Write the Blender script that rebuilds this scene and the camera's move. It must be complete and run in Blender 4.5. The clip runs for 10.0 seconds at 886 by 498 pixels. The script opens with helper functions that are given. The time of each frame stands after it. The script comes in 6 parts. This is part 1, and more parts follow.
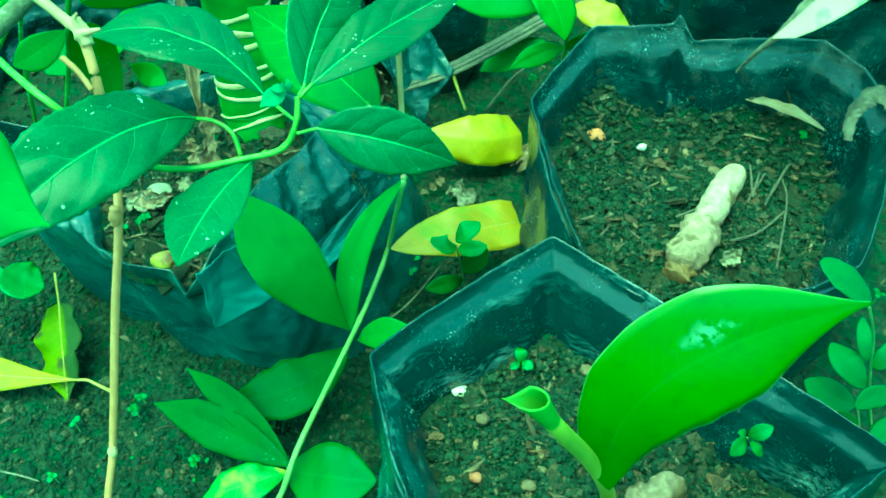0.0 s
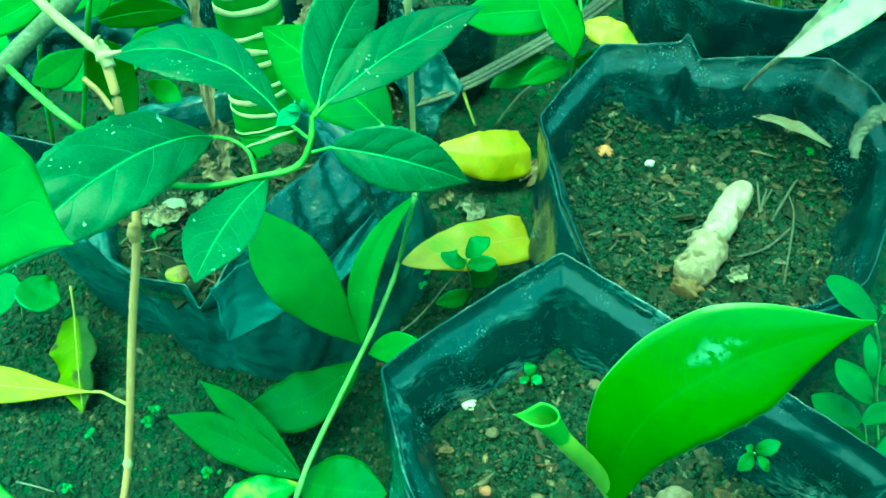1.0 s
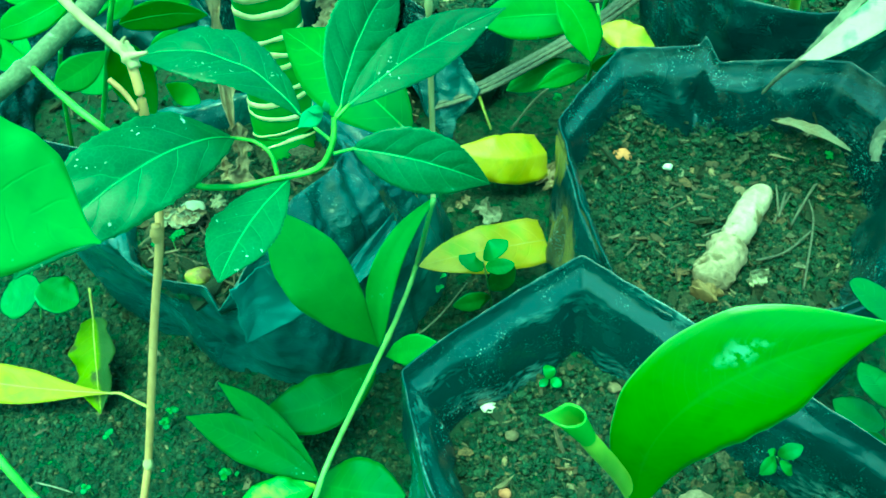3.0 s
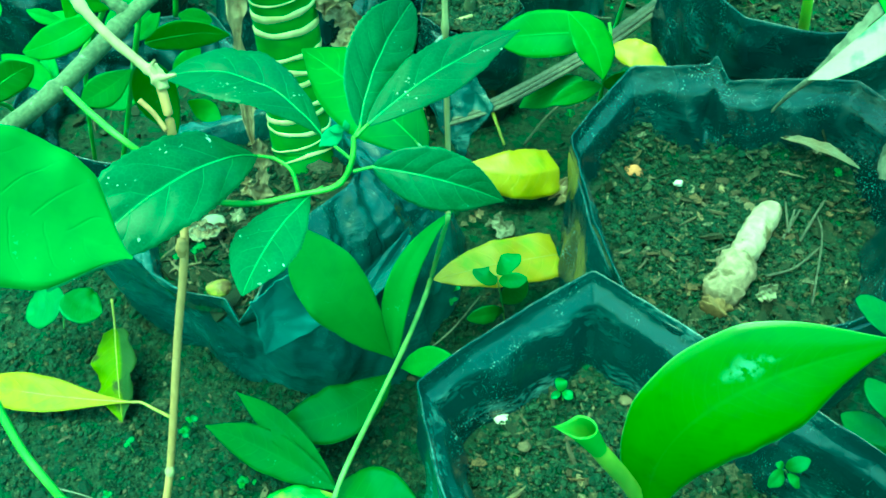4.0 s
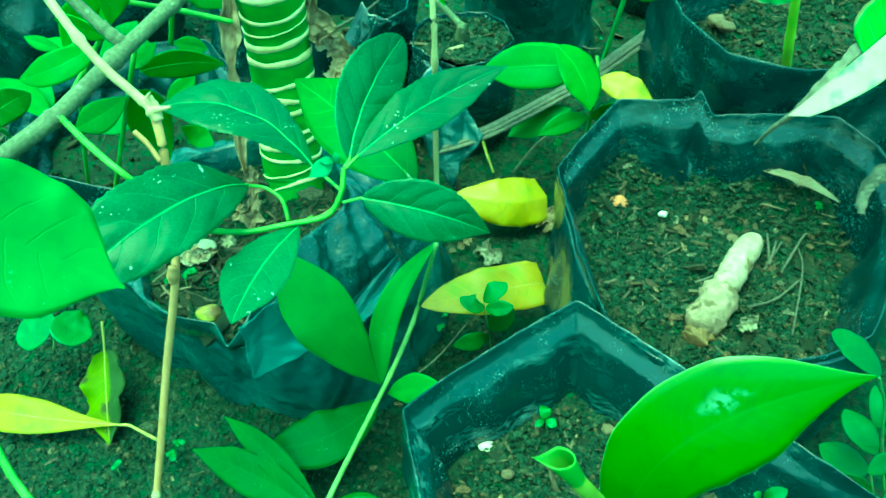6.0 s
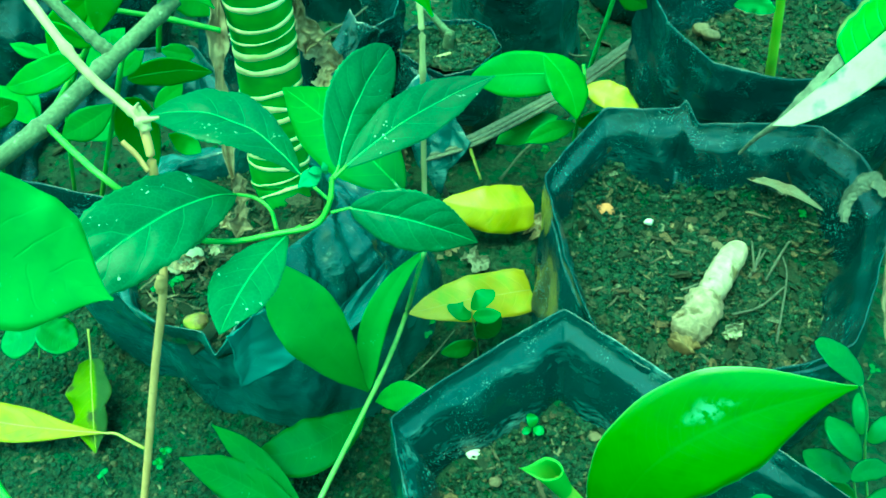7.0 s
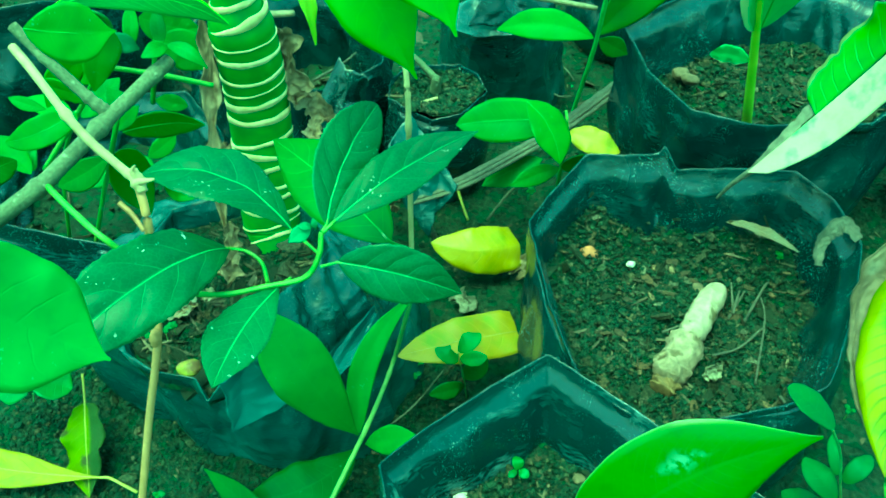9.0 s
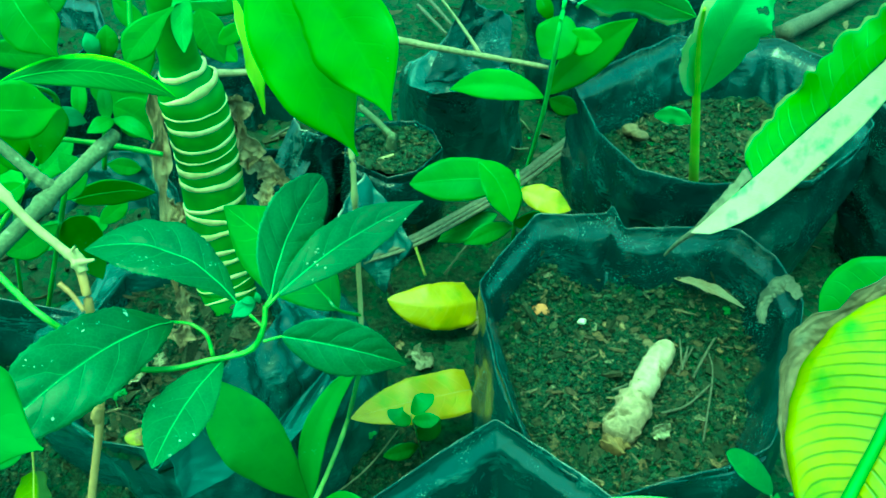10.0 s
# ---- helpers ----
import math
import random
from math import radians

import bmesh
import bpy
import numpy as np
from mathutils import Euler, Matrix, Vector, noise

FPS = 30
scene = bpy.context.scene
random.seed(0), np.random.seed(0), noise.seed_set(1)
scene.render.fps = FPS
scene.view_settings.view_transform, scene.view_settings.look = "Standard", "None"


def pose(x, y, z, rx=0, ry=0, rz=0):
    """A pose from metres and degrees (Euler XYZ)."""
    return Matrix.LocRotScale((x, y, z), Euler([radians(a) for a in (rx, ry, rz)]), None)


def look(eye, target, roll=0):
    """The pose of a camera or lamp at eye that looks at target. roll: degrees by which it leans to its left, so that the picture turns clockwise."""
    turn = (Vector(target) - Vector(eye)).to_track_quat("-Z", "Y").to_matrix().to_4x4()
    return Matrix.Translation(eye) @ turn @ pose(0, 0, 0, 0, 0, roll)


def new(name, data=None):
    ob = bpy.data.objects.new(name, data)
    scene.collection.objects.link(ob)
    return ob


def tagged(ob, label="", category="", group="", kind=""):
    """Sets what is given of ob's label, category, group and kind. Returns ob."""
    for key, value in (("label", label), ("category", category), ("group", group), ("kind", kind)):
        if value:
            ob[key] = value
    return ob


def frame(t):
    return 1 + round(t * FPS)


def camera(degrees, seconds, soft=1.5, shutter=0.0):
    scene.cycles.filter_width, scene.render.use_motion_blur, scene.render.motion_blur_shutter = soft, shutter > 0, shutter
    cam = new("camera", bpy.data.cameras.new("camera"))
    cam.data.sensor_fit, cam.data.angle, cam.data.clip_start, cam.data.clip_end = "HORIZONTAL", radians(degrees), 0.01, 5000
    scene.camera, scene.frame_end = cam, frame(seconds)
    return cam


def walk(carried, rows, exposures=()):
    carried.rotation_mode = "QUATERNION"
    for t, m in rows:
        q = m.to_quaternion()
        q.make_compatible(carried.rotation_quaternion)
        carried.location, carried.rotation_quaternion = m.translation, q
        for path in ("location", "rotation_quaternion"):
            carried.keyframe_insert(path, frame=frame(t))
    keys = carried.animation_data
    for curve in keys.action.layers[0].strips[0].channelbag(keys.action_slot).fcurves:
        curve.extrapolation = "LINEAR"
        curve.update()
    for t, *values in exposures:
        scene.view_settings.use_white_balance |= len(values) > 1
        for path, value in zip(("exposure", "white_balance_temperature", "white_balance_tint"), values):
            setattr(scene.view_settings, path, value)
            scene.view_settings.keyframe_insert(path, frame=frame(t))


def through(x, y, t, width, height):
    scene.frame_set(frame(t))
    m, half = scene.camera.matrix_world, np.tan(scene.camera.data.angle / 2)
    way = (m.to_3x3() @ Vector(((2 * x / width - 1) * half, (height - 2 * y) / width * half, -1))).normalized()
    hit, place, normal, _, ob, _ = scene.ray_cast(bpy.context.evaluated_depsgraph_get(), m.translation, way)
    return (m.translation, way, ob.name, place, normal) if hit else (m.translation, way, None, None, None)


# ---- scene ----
# ---- camera and walk ----
cam = camera(56.4, 10.0, soft=1.8)
PATH = [
    (0, (-0.004, 0.007, 0.556), (0.01, 1.346, -0.93), 0.2),
    (0.5, (-0.005, 0.006, 0.558), (-0.002, 1.357, -0.917), -0.1),
    (1, (-0.006, 0.004, 0.564), (-0.01, 1.362, -0.904), -0.2),
    (1.5, (-0.009, 0.003, 0.562), (-0.018, 1.365, -0.903), -0.2),
    (2, (-0.008, 0.006, 0.567), (-0.024, 1.367, -0.899), -0.4),
    (2.5, (-0.011, 0.005, 0.56), (-0.028, 1.367, -0.904), -0.4),
    (4, (-0.015, -0.005, 0.574), (-0.068, 1.382, -0.867), -1.2),
    (4.5, (-0.018, -0.008, 0.578), (-0.072, 1.387, -0.854), -0.8),
    (5, (-0.017, -0.009, 0.581), (-0.069, 1.398, -0.84), -0.7),
    (5.5, (-0.012, -0.01, 0.59), (-0.059, 1.411, -0.816), -0.6),
    (6, (-0.012, -0.008, 0.585), (-0.045, 1.414, -0.82), 0.1),
    (7.5, (-0.013, -0.007, 0.592), (-0.008, 1.426, -0.802), 1.1),
    (8, (-0.013, -0.007, 0.593), (-0.011, 1.433, -0.796), 0.9),
    (8.5, (-0.007, -0.005, 0.597), (-0.002, 1.442, -0.783), 0.7),
    (9, (-0.009, -0.009, 0.613), (0.008, 1.462, -0.742), 1.1),
    (9.5, (0.002, -0.003, 0.623), (0.053, 1.499, -0.696), 1.8),
    (10, (0.01, 0.0, 0.635), (0.088, 1.526, -0.656), 1.9),
]
EXPOSURE, KELVIN, TINT = 3.10, 6050, -121
walk(cam, [(t, look(eye, target, roll)) for t, eye, target, roll in PATH],
     exposures=[(0.0, EXPOSURE, KELVIN, TINT), (7.0, EXPOSURE, KELVIN, TINT), (10.0, EXPOSURE - 0.30, KELVIN + 850, TINT - 10)])

# ---- light: bright overcast shade ----
world = bpy.data.worlds.new("sky")
scene.world = world
world.use_nodes = True
wn = world.node_tree
sky = wn.nodes.new("ShaderNodeTexSky")
sky.sky_type, sky.sun_disc = "NISHITA", False
sky.dust_density, sky.air_density = 3.0, 1.0
sky.sun_elevation, sky.sun_rotation = radians(77), radians(-120)
wn.links.new(sky.outputs[0], wn.nodes["Background"].inputs[0])
wn.nodes["Background"].inputs[1].default_value = 0.13
sun = new("sun", bpy.data.lights.new("sun", "SUN"))
sun.data.energy, sun.data.angle, sun.data.color = 0.9, radians(45), (1.0, 0.96, 0.9)
sun.matrix_world = look((-0.20, -0.115, 1.0), (0, 0, 0))


# ---- materials ----
def mat(name, rough=0.5, spec=0.5):
    m = bpy.data.materials.new(name)
    m.use_nodes = True
    bsdf = m.node_tree.nodes["Principled BSDF"]
    bsdf.inputs["Roughness"].default_value = rough
    bsdf.inputs["Specular IOR Level"].default_value = spec
    return m, m.node_tree, bsdf


def node(nt, kind, **inputs):
    n = nt.nodes.new("ShaderNode" + kind)
    for key, value in inputs.items():
        k = key.replace("_", " ")
        if isinstance(value, bpy.types.NodeSocket):
            nt.links.new(value, n.inputs[k])
        else:
            n.inputs[k].default_value = value
    return n


def maths(nt, op, a, b=0.0, c=0.0):
    n = nt.nodes.new("ShaderNodeMath")
    n.operation = op
    for i, v in enumerate((a, b, c)):
        if isinstance(v, bpy.types.NodeSocket):
            nt.links.new(v, n.inputs[i])
        else:
            n.inputs[i].default_value = v
    return n.outputs[0]


def mixed(nt, fac, a, b):
    n = nt.nodes.new("ShaderNodeMix")
    n.data_type = "RGBA"
    for i, v in ((0, fac), (6, a), (7, b)):
        if isinstance(v, bpy.types.NodeSocket):
            nt.links.new(v, n.inputs[i])
        else:
            n.inputs[i].default_value = v if i == 0 else (*v, 1)
    return n.outputs[2]


def grain(nt, scale, detail=4.0, stretch=None, space="Object"):
    co = nt.nodes.new("ShaderNodeTexCoord").outputs[space]
    if stretch:
        mp = nt.nodes.new("ShaderNodeMapping")
        nt.links.new(co, mp.inputs[0])
        mp.inputs["Scale"].default_value = stretch
        co = mp.outputs[0]
    n = node(nt, "TexNoise", Vector=co, Scale=scale, Detail=detail)
    return n.outputs[0]


def step(nt, value, lo, hi):
    n = nt.nodes.new("ShaderNodeMapRange")
    nt.links.new(value, n.inputs[0])
    n.inputs[1].default_value, n.inputs[2].default_value = lo, hi
    return n.outputs[0]


def relief(nt, bsdf, height, strength=0.3, distance=0.001):
    b = node(nt, "Bump", Height=height, Strength=strength, Distance=distance)
    nt.links.new(b.outputs[0], bsdf.inputs["Normal"])


def leaf_mat(name, dark, light, vein, veins=9, lift=1.3, vein_mix=0.5, rough=0.4, through=0.35, glow=None,
             patch=None, patch_at=(0.5, 0.6), specks=0.0, edge=None, edge_at=(0.84, 0.90), spec=0.5, sharpness=0.055, coat=0.0, emboss=1.0, net=0.0, smear=None, quilt=0.25):
    """A leaf blade: side veins from the blade's own coordinates, mottling at two scales, light that passes through."""
    m, nt, bsdf = mat(name, rough, spec)
    uv = nt.nodes.new("ShaderNodeUVMap")
    xyz = node(nt, "SeparateXYZ", Vector=uv.outputs[0])
    across = maths(nt, "ABSOLUTE", maths(nt, "MULTIPLY_ADD", xyz.outputs[1], 2.0, -1.0))
    wob = maths(nt, "MULTIPLY", maths(nt, "SUBTRACT", grain(nt, 60.0, 2.0), 0.5), 0.35)
    arc = maths(nt, "ADD", maths(nt, "MULTIPLY", across, 0.62), maths(nt, "MULTIPLY", maths(nt, "POWER", across, 2.6), 0.55))
    shape = maths(nt, "MULTIPLY", arc, lift)
    turn = maths(nt, "MULTIPLY", maths(nt, "GREATER_THAN", xyz.outputs[1], 0.5), 0.42)
    phase = maths(nt, "ADD", maths(nt, "SUBTRACT", maths(nt, "MULTIPLY", xyz.outputs[0], float(veins)), shape), maths(nt, "ADD", wob, turn))
    saw = maths(nt, "ABSOLUTE", maths(nt, "SUBTRACT", maths(nt, "FRACT", phase), 0.5))
    line = step(nt, saw, sharpness, sharpness * 0.25)
    line = maths(nt, "MULTIPLY", line, step(nt, across, 1.0, 0.55))
    mid = step(nt, across, 0.05, 0.015)
    big, fine = grain(nt, 22.0), grain(nt, 260.0, 6.0)
    shade = mixed(nt, step(nt, big, 0.3, 0.7), dark, light)
    shade = mixed(nt, maths(nt, "MULTIPLY", step(nt, fine, 0.45, 0.75), 0.25), shade, light)
    mott = grain(nt, 105.0, 3.0)
    shade = mixed(nt, maths(nt, "MULTIPLY", step(nt, mott, 0.52, 0.72), 0.30), shade, tuple(c * 0.62 for c in dark))
    rnd = nt.nodes.new("ShaderNodeObjectInfo").outputs["Random"]
    hsv = node(nt, "HueSaturation", Color=shade, Value=maths(nt, "MULTIPLY_ADD", rnd, 0.35, 0.82),
               Hue=maths(nt, "MULTIPLY_ADD", rnd, 0.02, 0.49))
    col = hsv.outputs[0]
    if patch:
        col = mixed(nt, step(nt, grain(nt, 45.0, 5.0), *patch_at), col, patch)
    col = mixed(nt, maths(nt, "MULTIPLY", maths(nt, "MAXIMUM", line, mid), vein_mix), col, vein)
    col = mixed(nt, maths(nt, "MULTIPLY", step(nt, across, 0.972, 0.992), 0.45), col, vein)
    if edge:
        rim = maths(nt, "ADD", xyz.outputs[1], maths(nt, "MULTIPLY", maths(nt, "SUBTRACT", grain(nt, 40.0, 4.0), 0.5), 0.22))
        col = mixed(nt, step(nt, rim, *edge_at), col, edge)
    if specks:
        co = nt.nodes.new("ShaderNodeTexCoord").outputs["Object"]
        bent = node(nt, "VectorMath", Vector=co)
        bent.operation = "MULTIPLY_ADD"
        wn3 = node(nt, "TexNoise", Vector=co, Scale=400.0)
        nt.links.new(wn3.outputs[1], bent.inputs[0])
        bent.inputs[1].default_value = (0.004, 0.004, 0.004)
        nt.links.new(co, bent.inputs[2])
        v = node(nt, "TexVoronoi", Vector=bent.outputs[0], Scale=300.0)
        size = maths(nt, "MULTIPLY_ADD", grain(nt, 120.0, 2.0), 0.75, -0.24)
        dots = maths(nt, "MULTIPLY", maths(nt, "LESS_THAN", v.outputs["Distance"], size), step(nt, grain(nt, 42.0, 2.0), 0.55, 0.66))
        col = mixed(nt, maths(nt, "MULTIPLY", dots, specks), col, (0.75, 0.8, 0.72))
    if smear:
        # a dried pale splash at one place of the blade
        du = maths(nt, "DIVIDE", maths(nt, "ABSOLUTE", maths(nt, "SUBTRACT", xyz.outputs[0], smear[0])), smear[1])
        dv = maths(nt, "DIVIDE", maths(nt, "ABSOLUTE", maths(nt, "SUBTRACT", xyz.outputs[1], smear[2])), smear[3])
        near = step(nt, maths(nt, "ADD", du, dv), 1.0, 0.2)
        strokes = step(nt, grain(nt, 260.0, 5.0, (1.0, 0.35, 1.0)), 0.42, 0.56)
        col = mixed(nt, maths(nt, "MULTIPLY", maths(nt, "MULTIPLY", near, strokes), 0.6), col, (0.26, 0.38, 0.27))
    nt.links.new(col, bsdf.inputs["Base Color"])
    if net:
        co2 = nt.nodes.new("ShaderNodeTexCoord").outputs["Object"]
        cells = node(nt, "TexVoronoi", Vector=co2, Scale=330.0)
        cells.feature = "DISTANCE_TO_EDGE"
        mesh_line = step(nt, cells.outputs["Distance"], 0.09, 0.02)
        col = mixed(nt, maths(nt, "MULTIPLY", mesh_line, net), col, vein)
        nt.links.new(col, bsdf.inputs["Base Color"])
    hump = maths(nt, "ADD", maths(nt, "MULTIPLY", line, -emboss), maths(nt, "ADD", maths(nt, "MULTIPLY", fine, 0.35), maths(nt, "ADD", maths(nt, "MULTIPLY", saw, -quilt), maths(nt, "MULTIPLY", mott, 0.9))))
    relief(nt, bsdf, hump, 0.5, 0.0007)
    nt.links.new(maths(nt, "MULTIPLY_ADD", big, 0.25, rough - 0.12), bsdf.inputs["Roughness"])
    bsdf.inputs["Coat Weight"].default_value = coat
    tr = node(nt, "BsdfTranslucent", Color=mixed(nt, 0.5, col, glow or light))
    both = nt.nodes.new("ShaderNodeMixShader")
    both.inputs[0].default_value = through
    nt.links.new(bsdf.outputs[0], both.inputs[1])
    nt.links.new(tr.outputs[0], both.inputs[2])
    nt.links.new(both.outputs[0], nt.nodes["Material Output"].inputs[0])
    return m


def rough_mat(name, dark, light, rough=0.7, scale=120.0, stretch=None, bump=0.5, depth=0.001, blot=None, blot_at=(0.6, 0.7), spec=0.4, island=0.0):
    """Bark, soil, dry matter: two scales of noise, relief and optional blotches."""
    m, nt, bsdf = mat(name, rough, spec)
    a, b = grain(nt, scale, 6.0, stretch), grain(nt, scale * 0.17, 3.0, stretch)
    f = maths(nt, "ADD", maths(nt, "MULTIPLY", a, 0.6), maths(nt, "MULTIPLY", b, 0.4))
    col = mixed(nt, step(nt, f, 0.36, 0.64), dark, light)
    if island:
        r = nt.nodes.new("ShaderNodeNewGeometry").outputs["Random Per Island"]
        col = node(nt, "HueSaturation", Color=col, Value=maths(nt, "MULTIPLY_ADD", maths(nt, "POWER", r, 3.0), island, 0.55)).outputs[0]
    if blot:
        col = mixed(nt, step(nt, grain(nt, scale * 0.45, 5.0), *blot_at), col, blot)
    nt.links.new(col, bsdf.inputs["Base Color"])
    relief(nt, bsdf, a, bump, depth)
    return m


def film_mat(name="black_polythene", haze=(0.020, 0.040, 0.044), haze_mix=0.34, smears=0.32, rough=0.22, crumple=0.0022, spec=0.5):
    """Black polythene: smooth and glossy, with a haze of thin dust (in the paler films also painted sky light), pale
    smears, hair scratches, splashed specks and fine crumpling.
    """
    m, nt, bsdf = mat(name, rough, spec)
    soft = grain(nt, 11.0, 3.0)
    dust = step(nt, soft, 0.22, 0.74)
    co = nt.nodes.new("ShaderNodeTexCoord").outputs["Object"]
    col = mixed(nt, maths(nt, "MULTIPLY", dust, haze_mix), (0.004, 0.011, 0.0135), haze)
    smear = maths(nt, "MULTIPLY", step(nt, grain(nt, 30.0, 5.0, (0.35, 0.7, 1.6)), 0.52, 0.74), step(nt, grain(nt, 420.0, 6.0, (0.2, 0.5, 1.0)), 0.42, 0.70))
    col = mixed(nt, maths(nt, "MULTIPLY", smear, smears), col, (0.16, 0.22, 0.225))
    for stretch, seed in (((1.0, 0.06, 0.3), 520.0), ((0.12, 1.0, 0.08), 610.0)):
        hair = maths(nt, "MULTIPLY", step(nt, grain(nt, seed, 2.0, stretch), 0.70, 0.76), step(nt, grain(nt, 38.0, 2.0), 0.48, 0.62))
        col = mixed(nt, maths(nt, "MULTIPLY", hair, 0.35), col, (0.18, 0.23, 0.23))
    for scale, least, much in ((420.0, -0.33, 0.75), (950.0, -0.28, 0.6)):
        v = node(nt, "TexVoronoi", Vector=co, Scale=scale)
        size = maths(nt, "MULTIPLY_ADD", grain(nt, scale * 0.35, 2.0), 0.9, least)
        spot = maths(nt, "MULTIPLY", maths(nt, "LESS_THAN", v.outputs["Distance"], size), step(nt, grain(nt, 30.0, 3.0), 0.44, 0.64))
        col = mixed(nt, maths(nt, "MULTIPLY", spot, much), col, (0.24, 0.30, 0.28))
    nt.links.new(col, bsdf.inputs["Base Color"])
    nt.links.new(maths(nt, "MULTIPLY_ADD", dust, 0.16, rough - 0.06), bsdf.inputs["Roughness"])
    warp = node(nt, "VectorMath", Vector=co)
    warp.operation = "MULTIPLY_ADD"
    nt.links.new(node(nt, "TexNoise", Vector=co, Scale=30.0).outputs[1], warp.inputs[0])
    warp.inputs[1].default_value = (0.03, 0.03, 0.03)
    nt.links.new(co, warp.inputs[2])
    cells = node(nt, "TexVoronoi", Vector=warp.outputs[0], Scale=26.0)
    small = node(nt, "TexVoronoi", Vector=warp.outputs[0], Scale=70.0)
    wrinkle = maths(nt, "ABSOLUTE", maths(nt, "SUBTRACT", grain(nt, 46.0, 4.0, (0.35, 0.35, 1.5)), 0.5))
    folds = maths(nt, "ADD", cells.outputs["Distance"], maths(nt, "ADD", maths(nt, "MULTIPLY", small.outputs["Distance"], 0.3), maths(nt, "ADD", maths(nt, "MULTIPLY", wrinkle, 0.55), maths(nt, "MULTIPLY", grain(nt, 500.0, 3.0), 0.03))))
    relief(nt, bsdf, folds, 0.8, crumple)
    return m


M_FILM = film_mat()
# Weathered film of the slack bags, toned paler to hold sky light as well.
M_FILMOLD = film_mat("weathered_sky_lit_polythene", (0.048, 0.090, 0.092), 0.7, 0.45, 0.26, 0.0050)
# Brightness of sky-facing folds is put into this still paler tone.
M_FILMFOLD = film_mat("sky_lit_fold_polythene", (0.085, 0.155, 0.156), 1.0, 0.2, 0.30, 0.0014)
M_FILMDUSTY = film_mat("dusty_black_polythene", (0.024, 0.047, 0.051), 0.5, 1.0)


def crumb_mat(name, shades, rough=0.85):
    """Loose grains: a shade for each grain, picked from a ramp, with fine relief."""
    m, nt, bsdf = mat(name, rough, 0.12)
    r = nt.nodes.new("ShaderNodeNewGeometry").outputs["Random Per Island"]
    ramp = nt.nodes.new("ShaderNodeValToRGB")
    nt.links.new(r, ramp.inputs[0])
    ramp.color_ramp.interpolation = "CONSTANT"
    while len(ramp.color_ramp.elements) < len(shades):
        ramp.color_ramp.elements.new(0.5)
    for el, (at, c) in zip(ramp.color_ramp.elements, shades):
        el.position, el.color = at, (*c, 1)
    a = grain(nt, 500.0, 5.0)
    col = mixed(nt, step(nt, a, 0.35, 0.7), ramp.outputs[0], (0.009, 0.014, 0.009))
    nt.links.new(col, bsdf.inputs["Base Color"])
    relief(nt, bsdf, a, 0.8, 0.0012)
    return m


M_SOIL = rough_mat("potting_soil", (0.007, 0.012, 0.008), (0.024, 0.034, 0.021), 0.9, 260.0, None, 1.0, 0.003,
                   blot=(0.016, 0.046, 0.014), blot_at=(0.52, 0.66), spec=0.1)
M_CRUMB = crumb_mat("soil_crumb", [(0.0, (0.011, 0.022, 0.014)), (0.35, (0.019, 0.034, 0.021)), (0.65, (0.030, 0.045, 0.027)),
                                   (0.84, (0.047, 0.053, 0.031)), (0.94, (0.068, 0.060, 0.034)), (0.99, (0.11, 0.095, 0.06))])
M_CHIP = crumb_mat("bark_chip", [(0.0, (0.018, 0.021, 0.013)), (0.3, (0.030, 0.030, 0.018)), (0.6, (0.044, 0.042, 0.027)),
                                 (0.80, (0.062, 0.048, 0.028)), (0.9, (0.074, 0.069, 0.048)), (0.975, (0.13, 0.12, 0.085))])
m, nt, bsdf = mat("single_bark_chip", 0.85, 0.12)
tone = nt.nodes.new("ShaderNodeValToRGB")
nt.links.new(nt.nodes.new("ShaderNodeObjectInfo").outputs["Random"], tone.inputs[0])
tone.color_ramp.elements[0].color, tone.color_ramp.elements[1].color = (0.03, 0.028, 0.02, 1), (0.18, 0.14, 0.085, 1)
tone.color_ramp.elements.new(0.6).color = (0.08, 0.055, 0.03, 1)
nt.links.new(mixed(nt, step(nt, grain(nt, 500.0, 4.0), 0.4, 0.7), tone.outputs[0], (0.02, 0.018, 0.013)), bsdf.inputs["Base Color"])
relief(nt, bsdf, grain(nt, 700.0, 4.0), 0.6, 0.0008)
M_BARKCHIP = m
M_GROUND = rough_mat("damp_earth", (0.005, 0.010, 0.006), (0.031, 0.043, 0.026), 0.9, 190.0, None, 1.0, 0.008,
                     blot=(0.011, 0.036, 0.014), blot_at=(0.50, 0.64), spec=0.1)
M_STRAW = rough_mat("dry_litter", (0.028, 0.024, 0.0144), (0.096, 0.0784, 0.0464), 0.75, 200.0, None, 0.5, 0.0006, island=1.0)
M_BARKGREY = rough_mat("grey_bark", (0.0468, 0.054, 0.03024), (0.108, 0.1188, 0.0684), 0.85, 420.0, (1, 1, 1), 0.8, 0.0008,
                       blot=(0.17, 0.18, 0.12), blot_at=(0.64, 0.70))
M_STALK = rough_mat("dry_stalk", (0.20, 0.122, 0.045), (0.33, 0.215, 0.095), 0.6, 180.0, (1, 1, 0.2), 0.5, 0.0006,
                    blot=(0.16, 0.10, 0.045), blot_at=(0.62, 0.75))
M_STALKPALE = rough_mat("pale_stalk", (0.20, 0.17, 0.085), (0.34, 0.295, 0.155), 0.65, 180.0, (1, 1, 0.2), 0.6, 0.0007,
                        blot=(0.10, 0.09, 0.05), blot_at=(0.62, 0.75))
M_STUB = rough_mat("brown_stub", (0.13, 0.078, 0.03), (0.25, 0.15, 0.065), 0.6, 160.0)
